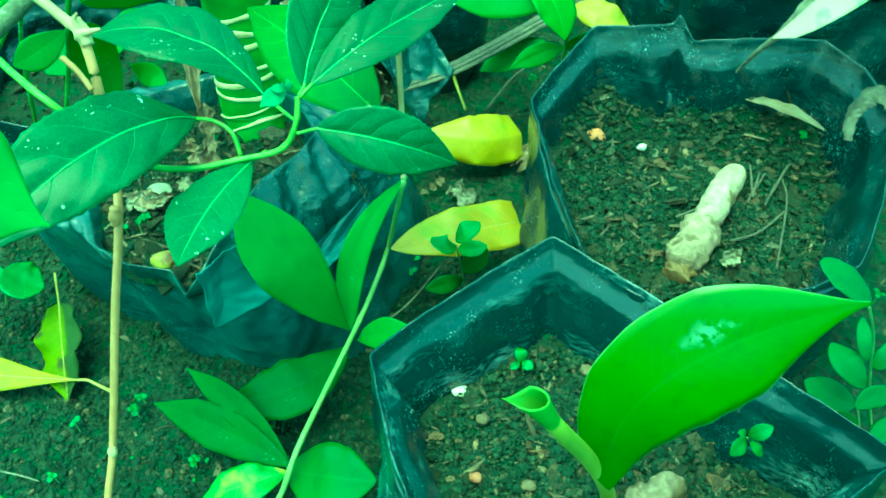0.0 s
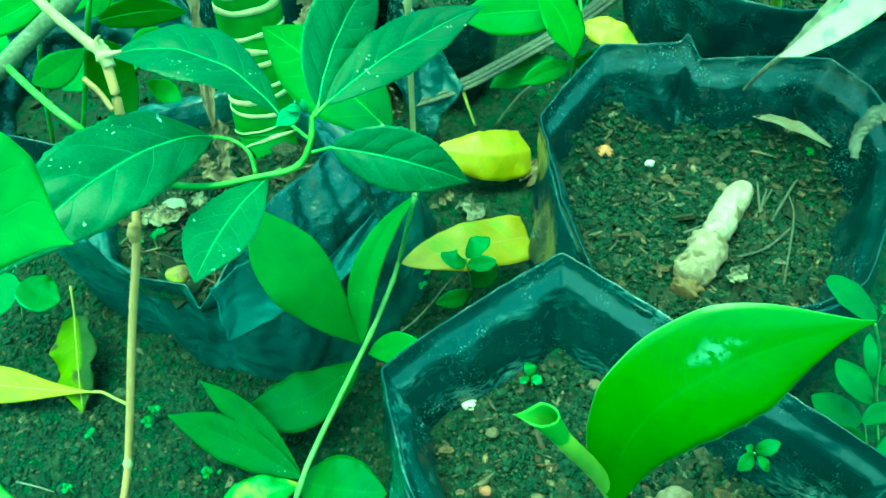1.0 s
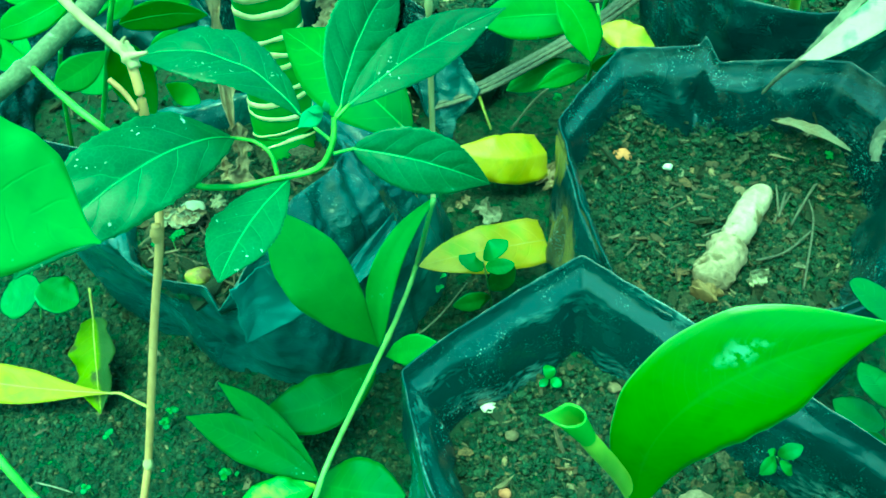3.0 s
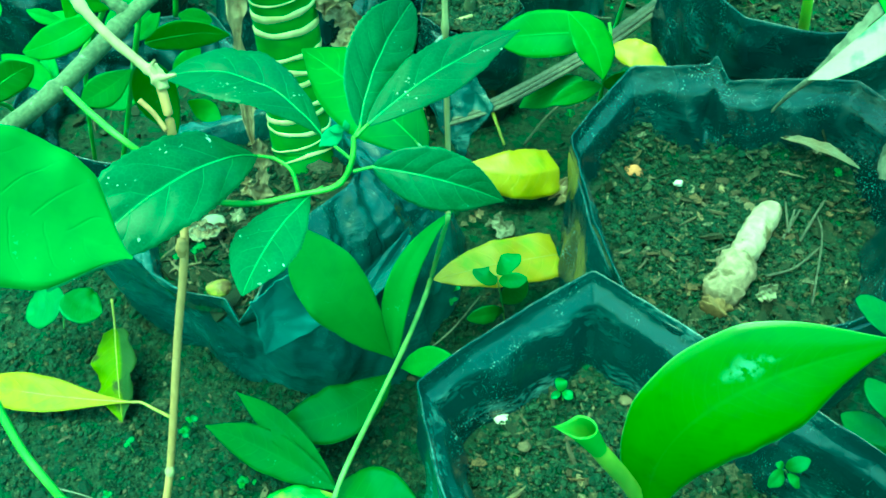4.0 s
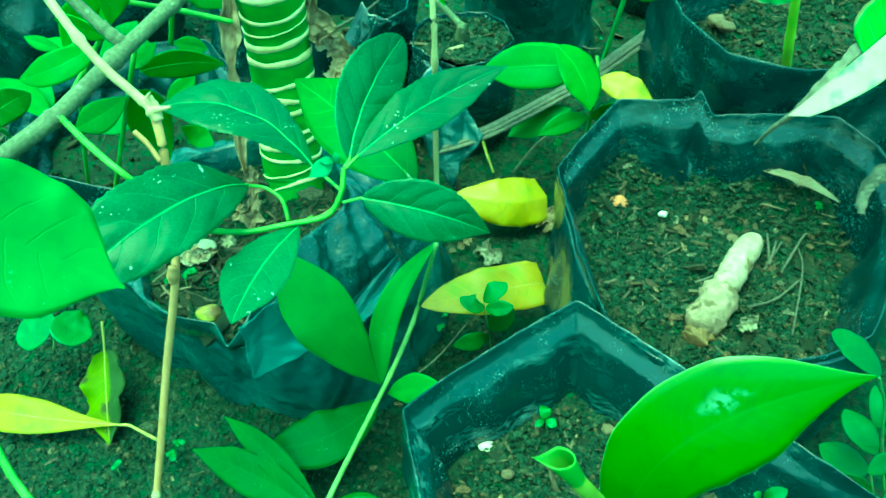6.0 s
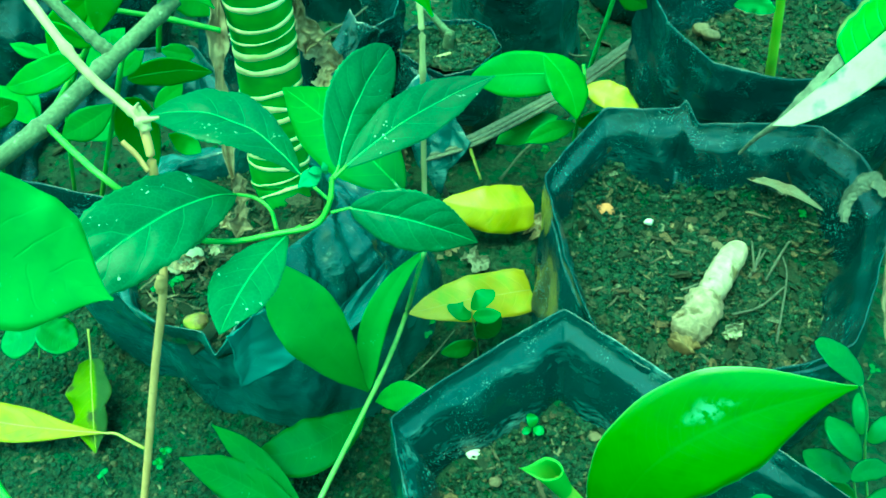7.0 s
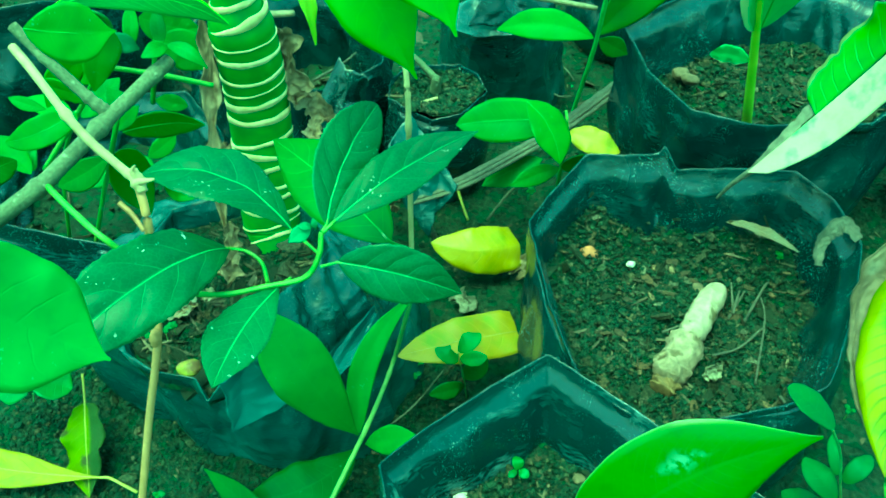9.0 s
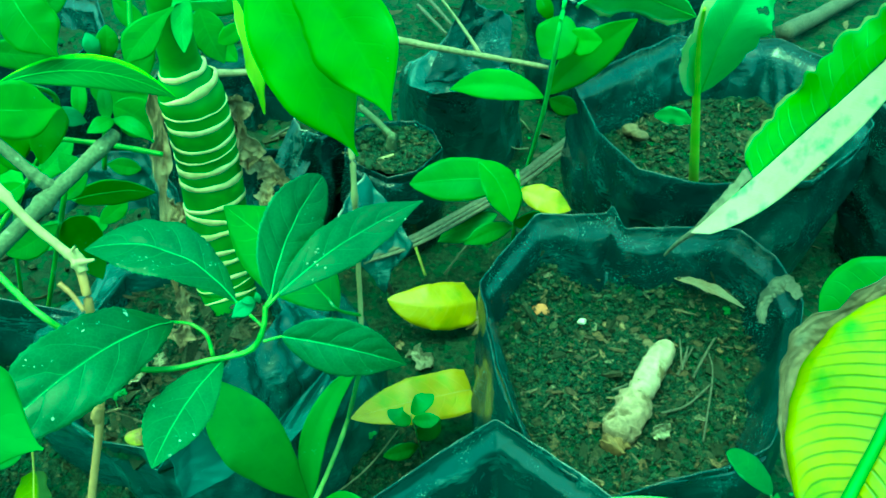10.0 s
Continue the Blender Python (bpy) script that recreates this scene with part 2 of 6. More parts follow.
M_STEMGREEN = rough_mat("green_stem", (0.085, 0.15, 0.016), (0.155, 0.235, 0.034), 0.45, 140.0, (1, 1, 0.3), 0.3, 0.0004,
                        blot=(0.28, 0.34, 0.20), blot_at=(0.66, 0.72))
M_STEMVINE = rough_mat("vine_stem", (0.12, 0.17, 0.045), (0.20, 0.26, 0.08), 0.5, 120.0, (1, 1, 0.3), 0.3, 0.0004)
M_STEMLIGHT = rough_mat("petiole", (0.10, 0.24, 0.04), (0.18, 0.34, 0.08), 0.45, 120.0)
M_STEMPALE = rough_mat("pale_sheath", (0.17, 0.22, 0.025), (0.25, 0.29, 0.045), 0.45, 90.0, (1, 1, 0.15), 0.35, 0.0006)
M_STEMCPLANT = rough_mat("fresh_stem", (0.28, 0.36, 0.02), (0.40, 0.46, 0.045), 0.35, 80.0, (1, 1, 0.2), 0.3, 0.0005)
M_VEIN = rough_mat("leaf_vein", (0.12, 0.22, 0.07), (0.17, 0.28, 0.09), 0.5, 200.0)
M_BRIGHTVEIN = rough_mat("fresh_vein", (0.06, 0.24, 0.02), (0.09, 0.30, 0.035), 0.5, 200.0)
M_YELVEIN = rough_mat("yellow_vein", (0.22, 0.20, 0.04), (0.31, 0.275, 0.07), 0.5, 200.0)
M_RIBVEIN = rough_mat("ribbed_vein", (0.04, 0.125, 0.004), (0.06, 0.16, 0.01), 0.5, 200.0)
M_DRYGREY = rough_mat("withered_grey", (0.06, 0.06, 0.045), (0.17, 0.16, 0.12), 0.75, 180.0)
M_SHEATH = rough_mat("papery_sheath", (0.07, 0.052, 0.03), (0.25, 0.195, 0.12), 0.75, 130.0, (1, 1, 0.35), 0.8, 0.0015,
                     blot=(0.07, 0.045, 0.025), blot_at=(0.58, 0.68))
M_DRYPAPER = rough_mat("dry_paper", (0.05, 0.038, 0.022), (0.13, 0.10, 0.062), 0.7, 110.0, None, 1.0, 0.002,
                       blot=(0.15, 0.135, 0.10), blot_at=(0.58, 0.75))
M_SCRAP = rough_mat("withered_scrap", (0.03, 0.03, 0.022), (0.085, 0.082, 0.06), 0.7, 110.0, None, 1.0, 0.002)
M_BAMBOO = rough_mat("weathered_split_bamboo", (0.024, 0.0256, 0.0192), (0.0704, 0.068, 0.0496), 0.75, 300.0, None, 0.7, 0.0008)
M_RHIZOME = rough_mat("rhizome_skin", (0.16, 0.13, 0.09), (0.32, 0.265, 0.20), 0.6, 150.0, None, 0.8, 0.0016,
                      blot=(0.075, 0.058, 0.028), blot_at=(0.58, 0.66))
M_RHIZOLD = rough_mat("old_rhizome_skin", (0.09, 0.07, 0.045), (0.25, 0.195, 0.14), 0.8, 150.0, None, 1.0, 0.003,
                      blot=(0.07, 0.052, 0.026), blot_at=(0.54, 0.62))
M_RHIZEND = rough_mat("rhizome_cut_end", (0.07, 0.046, 0.02), (0.16, 0.105, 0.05), 0.8, 150.0, None, 0.8, 0.0016)
M_ORANGE = rough_mat("brick_pebble", (0.20, 0.085, 0.038), (0.32, 0.135, 0.06), 0.8, 200.0)
M_BRICKDULL = rough_mat("dull_brick_pebble", (0.12, 0.05, 0.03), (0.24, 0.11, 0.06), 0.85, 200.0)
M_WHITE = rough_mat("white_pebble", (0.28, 0.265, 0.21), (0.44, 0.42, 0.35), 0.6, 150.0)
M_WITHERED = rough_mat("withered_stalk", (0.10, 0.10, 0.012), (0.19, 0.18, 0.03), 0.65, 150.0)
M_STONE = rough_mat("pale_stone_chip", (0.13, 0.13, 0.095), (0.24, 0.235, 0.18), 0.75, 150.0)
M_YELBUD = rough_mat("bud_skin", (0.15, 0.15, 0.012), (0.27, 0.24, 0.03), 0.6, 160.0, None, 0.8, 0.002, blot=(0.09, 0.055, 0.02), blot_at=(0.52, 0.62))
M_TAN = rough_mat("tan_pebble", (0.048, 0.0384, 0.0224), (0.104, 0.08, 0.048), 0.8, 200.0)
M_RING = rough_mat("leaf_scar", (0.36, 0.32, 0.13), (0.58, 0.51, 0.27), 0.6, 160.0, None, 0.4, 0.0006)
M_CANE = rough_mat("cane_skin", (0.020, 0.12, 0.007), (0.042, 0.19, 0.012), 0.5, 60.0, (1, 1, 2), 0.15, 0.0008,
                   blot=(0.16, 0.22, 0.05), blot_at=(0.70, 0.76))
M_DARK = leaf_mat("dark_leaf", (0.016, 0.047, 0.012), (0.026, 0.070, 0.018), (0.085, 0.17, 0.06), 6, 1.25, 0.5, 0.52, 0.14,
                  glow=(0.02, 0.15, 0.03), specks=0.65, spec=0.34, quilt=1.0, sharpness=0.026, net=0.16)
M_TEAL = leaf_mat("young_leaf", (0.02, 0.16, 0.06), (0.035, 0.21, 0.075), (0.08, 0.28, 0.10), 6, 1.2, 0.3, 0.5, 0.25)
M_MID = leaf_mat("green_leaf", (0.019, 0.120, 0.008), (0.031, 0.168, 0.011), (0.065, 0.24, 0.03), 8, 1.3, 0.35, 0.5, 0.32,
                 glow=(0.045, 0.23, 0.0), spec=0.22, emboss=0.5)
M_DARKMID = leaf_mat("deep_green_leaf", (0.014, 0.085, 0.004), (0.023, 0.12, 0.006), (0.05, 0.2, 0.03), 8, 1.3, 0.2, 0.5, 0.3,
                     glow=(0.03, 0.24, 0.0), spec=0.22, emboss=0.5)
M_LANCE = leaf_mat("lance_leaf", (0.036, 0.235, 0.030), (0.058, 0.31, 0.040), (0.07, 0.31, 0.07), 11, 1.2, 0.12, 0.5, 0.5,
                   glow=(0.05, 0.30, 0.04), specks=0.25, spec=0.35, emboss=0.35)
M_BRIGHT = leaf_mat("fresh_leaf", (0.027, 0.180, 0.010), (0.043, 0.245, 0.014), (0.065, 0.34, 0.04), 9, 1.3, 0.14, 0.5, 0.5,
                    glow=(0.05, 0.36, 0.0), specks=0.15, spec=0.25, emboss=0.35)
M_GINGER = leaf_mat("ginger_leaf", (0.0651, 0.1283, 0), (0.08184, 0.1562, 0), (0.36, 0.50, 0.18), 26, 4.0, 0.035, 0.38, 0.34,
                    glow=(0.14, 0.28, 0.0), specks=0.0, spec=0.36, coat=0.25, emboss=0.03, quilt=0.03, smear=(0.69, 0.10, 0.66, 0.14))
M_ROLLED = leaf_mat("rolled_blade", (0.11, 0.19, 0.015), (0.16, 0.25, 0.025), (0.2, 0.3, 0.05), 30, 2.0, 0.05, 0.45, 0.5,
                    glow=(0.2, 0.34, 0.01), emboss=0.05, quilt=0.05)
M_TWIG = rough_mat("dry_twig", (0.085, 0.08, 0.048), (0.19, 0.17, 0.10), 0.75, 240.0, None, 0.7, 0.0008)
M_HANG = leaf_mat("hanging_leaf", (0.0306, 0.1997, 0.0034), (0.0459, 0.2635, 0.00595), (0.08, 0.40, 0.03), 8, 1.3, 0.10, 0.5, 0.5,
                  glow=(0.06, 0.50, 0.0), specks=0.1, spec=0.25, emboss=0.3)
M_YELDULL = leaf_mat("dull_yellow_leaf", (0.16, 0.145, 0.001), (0.23, 0.185, 0.002), (0.32, 0.30, 0.06), 9, 1.4, 0.15, 0.55, 0.2,
                     glow=(0.3, 0.28, 0.005), patch=(0.10, 0.12, 0.006), patch_at=(0.54, 0.72), spec=0.3)
M_CLEAF = leaf_mat("cane_blade", (0.060, 0.30, 0.09), (0.08, 0.37, 0.115), (0.14, 0.55, 0.14), 18, 4.0, 0.2, 0.42, 0.4,
                   glow=(0.07, 0.42, 0.08), edge=(0.42, 0.42, 0.22))
M_GREENBLADE = leaf_mat("banana_green", (0.03, 0.26, 0.006), (0.05, 0.34, 0.01), (0.06, 0.28, 0.03), 20, 1.0, 0.25, 0.4, 0.4,
                        glow=(0.04, 0.36, 0.01))
M_NEARLEAF = leaf_mat("broad_fresh_leaf", (0.0368, 0.2415, 0.0345), (0.0529, 0.3105, 0.046), (0.07, 0.33, 0.06), 7, 1.3, 0.12, 0.5, 0.5,
                      glow=(0.045, 0.33, 0.03), specks=0.15, spec=0.4, emboss=0.35)
M_TORN = leaf_mat("torn_green", (0.025, 0.20, 0.004), (0.042, 0.28, 0.008), (0.06, 0.28, 0.03), 20, 1.0, 0.25, 0.4, 0.4,
                  glow=(0.03, 0.34, 0.005), edge=(0.20, 0.22, 0.09), edge_at=(0.93, 0.99))
# Darker copy of the lance leaf: shade on the low leaves put into the colours.
M_LANCEDARK = leaf_mat("lance_leaf_painted_shade", (0.014, 0.060, 0.005), (0.023, 0.086, 0.008), (0.05, 0.20, 0.05), 11, 1.2, 0.14, 0.5, 0.4,
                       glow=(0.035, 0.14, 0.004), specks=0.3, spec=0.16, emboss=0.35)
M_DARKBLADE = leaf_mat("streaked_blade", (0.010, 0.055, 0.006), (0.018, 0.085, 0.009), (0.10, 0.24, 0.05), 12, 2.8, 0.45, 0.55, 0.18, spec=0.14,
                       edge=(0.25, 0.38, 0.02))
M_UNDERSIDE = leaf_mat("pale_underside", (0.36, 0.32, 0.225), (0.49, 0.43, 0.33), (0.40, 0.60, 0.30), 40, 2.5, 0.10, 0.55, 0.2,
                       patch=(0.16, 0.38, 0.09), patch_at=(0.54, 0.72), emboss=0.5)
M_YELHANG = leaf_mat("yellowing_leaf", (0.26, 0.38, 0.01), (0.36, 0.46, 0.02), (0.4, 0.5, 0.06), 9, 1.4, 0.2, 0.5, 0.4,
                     glow=(0.4, 0.5, 0.0), emboss=0.4)
M_PALE = leaf_mat("pale_hanging_leaf", (0.06, 0.24, 0.03), (0.11, 0.31, 0.06), (0.2, 0.4, 0.12), 8, 1.4, 0.3, 0.5, 0.35)
M_YELLOW = leaf_mat("yellow_leaf_skin", (0.25, 0.215, 0.006), (0.33, 0.275, 0.012), (0.5, 0.42, 0.06), 9, 1.4, 0.14, 0.5, 0.25,
                    glow=(0.5, 0.43, 0.005), patch=(0.17, 0.21, 0.006), patch_at=(0.50, 0.70))
M_YELGREEN = leaf_mat("turning_leaf", (0.06, 0.17, 0.008), (0.11, 0.22, 0.012), (0.30, 0.45, 0.06), 9, 1.4, 0.3, 0.5, 0.35,
                      glow=(0.12, 0.26, 0.01), patch=(0.26, 0.27, 0.02), patch_at=(0.56, 0.66))
M_MOTTLED = leaf_mat("mottled_leaf_skin", (0.07125, 0.105, 0), (0.1125, 0.135, 0), (0.20, 0.22, 0.03), 8, 1.4, 0.2, 0.65, 0.2,
                     spec=0.12, patch=(0.03, 0.036, 0.010), patch_at=(0.54, 0.60), edge=(0.03, 0.045, 0.012), edge_at=(0.56, 0.66))
M_RIBBED = leaf_mat("ribbed_leaf_skin", (0.19, 0.205, 0.0), (0.27, 0.25, 0.0), (0.06, 0.118, 0.0), 23, -3.5, 0.8, 0.45, 0.35,
                    glow=(0.36, 0.32, 0.0), patch=(0.10, 0.19, 0.0), patch_at=(0.54, 0.72), sharpness=0.15)
M_WEED = leaf_mat("weed_leaf", (0.020, 0.110, 0.012), (0.033, 0.160, 0.018), (0.04, 0.20, 0.03), 6, 1.0, 0.15, 0.45, 0.4,
                  glow=(0.02, 0.21, 0.015))
M_DRYLEAF = leaf_mat("dry_leaf_skin", (0.10, 0.09, 0.055), (0.21, 0.19, 0.125), (0.34, 0.32, 0.22), 12, 1.2, 0.3, 0.7, 0.15,
                     patch=(0.12, 0.09, 0.05), patch_at=(0.55, 0.68))

# ---- building helpers ----
ORIGIN = {}


def thing(name, at, label, category, group="", kind=""):
    ob = new(name)
    ob.location, ob.empty_display_size = at, 0.02
    ORIGIN[ob] = Vector(at)
    return tagged(ob, label, category, group, kind)


def part(name, verts, faces, material, parent=None, label="", uvs=None, smooth=True, kind=""):
    me = bpy.data.meshes.new(name)
    o = ORIGIN[parent] if parent else Vector((0, 0, 0))
    v = np.asarray(verts, float) - np.array(o)
    me.from_pydata(v.tolist(), [], [list(map(int, q)) for q in faces])
    if uvs is not None:
        layer = me.uv_layers.new(name="UVMap")
        for loop in me.loops:
            layer.data[loop.index].uv = uvs[loop.vertex_index]
    me.materials.append(material)
    if smooth:
        me.polygons.foreach_set("use_smooth", [True] * len(me.polygons))
    me.update()
    ob = new(name, me)
    if parent:
        ob.parent = parent
        ORIGIN[ob] = o
    return tagged(ob, label, kind=kind)


def spline(points, sub=7):
    """A smooth line through a few control points, and how far along each place lies (0 to 1)."""
    p = [Vector(q) for q in points]
    if len(p) == 2:
        p.insert(1, (p[0] + p[1]) / 2)
    ends = [2 * p[0] - p[1]] + p + [2 * p[-1] - p[-2]]
    out = []
    for i in range(1, len(ends) - 2):
        a, b, c, d = ends[i - 1:i + 3]
        for k in range(sub):
            t = k / sub
            out.append(0.5 * (2 * b + (c - a) * t + (2 * a - 5 * b + 4 * c - d) * t * t + (3 * b - a - 3 * c + d) * t ** 3))
    out.append(p[-1])
    return out


def tube(line, radii, seg=12, rough=0.0, flat=1.0, up=Vector((0, 0, 1)), seed=0):
    verts, faces, n = [], [], len(line)
    for i, c in enumerate(line):
        t = (line[min(i + 1, n - 1)] - line[max(i - 1, 0)]).normalized()
        side = t.cross(up if abs(t.dot(up)) < 0.95 else Vector((0, 1, 0))).normalized()
        top = side.cross(t)
        for k in range(seg):
            a = 2 * math.pi * k / seg
            r = radii[i]
            if rough:
                r *= 1 + rough * noise.noise(Vector((c.x * 90 + seed, c.z * 90 + c.y * 60, k * 0.9)))
            verts.append(c + side * math.cos(a) * r + top * math.sin(a) * r * flat)
    for i in range(n - 1):
        for k in range(seg):
            j = (k + 1) % seg
            faces.append((i * seg + k, i * seg + j, (i + 1) * seg + j, (i + 1) * seg + k))
    faces.append(tuple(range(seg))[::-1])
    faces.append(tuple((n - 1) * seg + k for k in range(seg)))
    return verts, faces


def stem(parent, name, material, r0, r1, points, knots=0, label=""):
    line = spline(points, 12)
    n = len(line)
    rnd = random.Random(len(ORIGIN))
    swell = [rnd.uniform(0.08, 0.95) for _ in range(knots)]
    radii = []
    for i in range(n):
        s = i / (n - 1)
        r = r0 + (r1 - r0) * s
        r *= 1 + sum(0.22 * math.exp(-((s - k) * n / 0.8) ** 2) for k in swell)
        radii.append(r)
    v, f = tube(line, radii, 12, 0.10 if knots else 0.03, seed=len(ORIGIN))
    return part(name, v, f, material, parent, label)


def leaf(parent, material, base, tip, normal, width, bend=0.0, arch=0.0, widest=0.45, sharp=0.8, fold=0.16, wave=0.02,
         name="leaf", half=0, nc=12, rib=None, pet=None, thick=0.0004, nl=22, label="", drip=0.3, cut=0.0, lump=0.05, rag=0.0, hole=None, quilted=0.0):
    """A leaf blade of real thickness on a curved midrib, folded a little along it and waved at its margin."""
    base, tip, normal = Vector(base), Vector(tip), Vector(normal).normalized()
    axis = tip - base
    long = axis.length
    side0 = normal.cross(axis).normalized()
    normal = axis.normalized().cross(side0)
    ctrl = (base + tip) / 2 + 2 * (side0 * bend + normal * arch)
    power = math.log(0.5) / math.log(widest)
    seed = len(ORIGIN) * 1.7
    mid, sides, ups = [], [], []
    for i in range(nl + 1):
        s = i / nl
        c = base * (1 - s) ** 2 + ctrl * 2 * s * (1 - s) + tip * s * s
        t = (2 * (1 - s) * (ctrl - base) + 2 * s * (tip - ctrl)).normalized()
        sd = normal.cross(t).normalized()
        mid.append(c), sides.append(sd), ups.append(t.cross(sd))
    verts, uvs, faces = [], [], []
    cols = [(-1 + 2 * k / nc) if not half else half * k / nc for k in range(nc + 1)]
    if half < 0:
        cols.reverse()
    for layer in (0, 1):
        for i in range(nl + 1):
            s = i / nl
            e = cut + (1 - cut) * s
            w = 0.5 * width * (2 if half else 1) * max(math.sin(math.pi * e ** power), 0.0) ** sharp
            w *= 1 - drip * max(0.0, (s - 0.72) / 0.28) ** 1.5
            w = max(w, 0.0006)
            for v in cols:
                edge = abs(v)
                nx = noise.noise(Vector((s * 5 + seed, v * 1.3, seed)))
                ruff = noise.noise(Vector((s * 11 + seed, v * 2.0, seed + 9)))
                rise = w * (fold * edge - 0.10 * edge * edge + lump * nx + wave * edge ** 1.5 * (math.sin(s * 17 + seed + v) + 1.6 * ruff) * 1.4)
                out = w * v * (1 + 0.035 * ruff * edge)
                if quilted:
                    # the blade swells between its side veins and is finely toothed at the margin
                    arc = 1.25 * (0.62 * edge + 0.55 * edge ** 2.6)
                    gap = abs((s * 6 - arc + (0.42 if v > 0 else 0.0)) % 1.0 - 0.5)
                    rise += w * quilted * (1 - (1 - 2 * gap) ** 2) * min(1.0, 4 * edge) * (1 - 0.7 * edge ** 3)
                    out *= 1 + edge ** 6 * (0.022 * math.sin(s * 150 + seed) + 0.03 * noise.noise(Vector((s * 16, v, seed))))
                if rag:
                    bite = (1 - abs(math.sin(s * 19 + 2.2 * noise.noise(Vector((s * 6, seed, 1.0))))) ** 0.45) + 0.5 * noise.noise(Vector((s * 26, seed, 5.0)))
                    out *= 1 - rag * edge ** 2 * bite
                verts.append(mid[i] + sides[i] * out + ups[i] * (rise - layer * thick))
                uvs.append((s, (v + 1) / 2))
    row = nc + 1
    top = (nl + 1) * row
    for i in range(nl):
        for k in range(nc):
            a, b, c, d = i * row + k, i * row + k + 1, (i + 1) * row + k + 1, (i + 1) * row + k
            if hole and any(((i + 0.5) / nl - hu) ** 2 * 4 + (uvs[a][1] - hv) ** 2 < hr * hr for hu, hv, hr in hole):
                continue
            faces.append((a, d, c, b))
            faces.append((top + a, top + b, top + c, top + d))
        for k, flip in ((0, 0), (nc, 1)):
            a, d = i * row + k, (i + 1) * row + k
            q = (a, top + a, top + d, d)
            faces.append(q[::-1] if flip else q)
    ob = part(name, verts, faces, material, parent, label, uvs)
    if rib:
        line = [mid[i] + ups[i] * (0.0002 + 0.5 * 0.05 * width * noise.noise(Vector((i / nl * 5 + seed, 0, seed)))
                                   * max(math.sin(math.pi * (i / nl) ** power), 0) ** sharp * 2) for i in range(nl)]
        big = min(0.00058, 0.0036 * long + 0.0002)
        v, f = tube(line, [big * (1 - 0.8 * i / nl) for i in range(nl)], 6, flat=0.6)
        part("midrib", v, f, rib, ob, "pale raised midrib")
    if pet:
        line = spline([*pet, tuple(base), tuple(mid[2])], 5)
        r = min(0.0011, 0.007 * long + 0.0002)
        v, f = tube(line, [r * (1.25 - 0.4 * i / len(line)) for i in range(len(line))], 8)
        part("petiole", v, f, (rib if rib is M_YELVEIN else M_STEMGREEN) if rib else M_STEMLIGHT, ob)
    return ob


def resample(points, count):
    p = [Vector(q) for q in points]
    p.append(p[0])
    run = [0.0]
    for a, b in zip(p, p[1:]):
        run.append(run[-1] + (b - a).length)
    out = []
    for i in range(count):
        d, k = run[-1] * i / count, 0
        while run[k + 1] < d:
            k += 1
        out.append(p[k].lerp(p[k + 1], (d - run[k]) / (run[k + 1] - run[k])))
    return [(out[i - 1] + 6 * out[i] + out[(i + 1) % count]) / 8 for i in range(count)]


ICO = bmesh.new()
bmesh.ops.create_icosphere(ICO, subdivisions=1, radius=1.0)
ICO_V = np.array([v.co[:] for v in ICO.verts])
ICO_F = np.array([[v.index for v in f.verts] for f in ICO.faces])
ICO.free()
BOX_V = np.array([(x, y, z) for z in (-1, 1) for x, y in ((-1, -0.6), (0.1, -1), (1, -0.3), (0.7, 0.8), (-0.6, 1))], float)
BOX_F = [(4, 3, 2, 1, 0), (5, 6, 7, 8, 9)] + [(k, (k + 1) % 5, 5 + (k + 1) % 5, 5 + k) for k in range(5)]


def scatter(name, material, places, sizes, shape, parent=None, label="", seed=1, flat=0.7, long=1.0):
    """Many small loose pieces in one mesh: each turned, squashed and roughened on its own."""
    rng = np.random.default_rng(seed)
    base_v, base_f = (ICO_V, ICO_F) if shape == "crumb" else (BOX_V, BOX_F)
    verts, faces, k = [], [], len(base_v)
    for i, (p, s) in enumerate(zip(places, sizes)):
        a = rng.uniform(0, 2 * math.pi)
        tilt = rng.normal(0, 0.45, 2)
        sc = s * np.array([rng.uniform(0.8, 1.3) * long, rng.uniform(0.6, 1.1), flat * rng.uniform(0.6, 1.2)])
        v = base_v * sc * rng.uniform(0.75, 1.25, (k, 1))
        rot = np.array(Euler((tilt[0], tilt[1], a)).to_matrix())
        verts.append(v @ rot.T + np.array(p))
        off = i * k
        faces.extend([tuple(int(q) + off for q in f) for f in base_f])
    ob = part(name, np.vstack(verts), faces, material, parent, label, smooth=False, kind="stuff")
    return ob


def chip_mesh(seed):
    """One flake of bark: a thin five-cornered piece with worn edges."""
    rnd = random.Random(seed)
    bm = bmesh.new()
    r = rnd.uniform(0.003, 0.0048)
    n = 7
    stretch = rnd.uniform(1.2, 2.4)
    rings = []
    for z, k in ((-0.0005, 0.85), (0.0, 1.0), (0.0006, 0.8)):
        rings.append([bm.verts.new((math.cos(6.283 * i / n) * r * stretch * k * rnd.uniform(0.75, 1.2), math.sin(6.283 * i / n) * r * k * rnd.uniform(0.7, 1.2), z + rnd.uniform(-0.0003, 0.0003))) for i in range(n)])
    bm.faces.new(rings[0][::-1])
    bm.faces.new(rings[2])
    for a, b in zip(rings, rings[1:]):
        for i in range(n):
            bm.faces.new((a[i], a[(i + 1) % n], b[(i + 1) % n], b[i]))
    me = bpy.data.meshes.new("bark_chip")
    bm.to_mesh(me)
    bm.free()
    me.materials.append(M_BARKCHIP)
    return me


CHIP_MESHES = [chip_mesh(k) for k in range(8)]


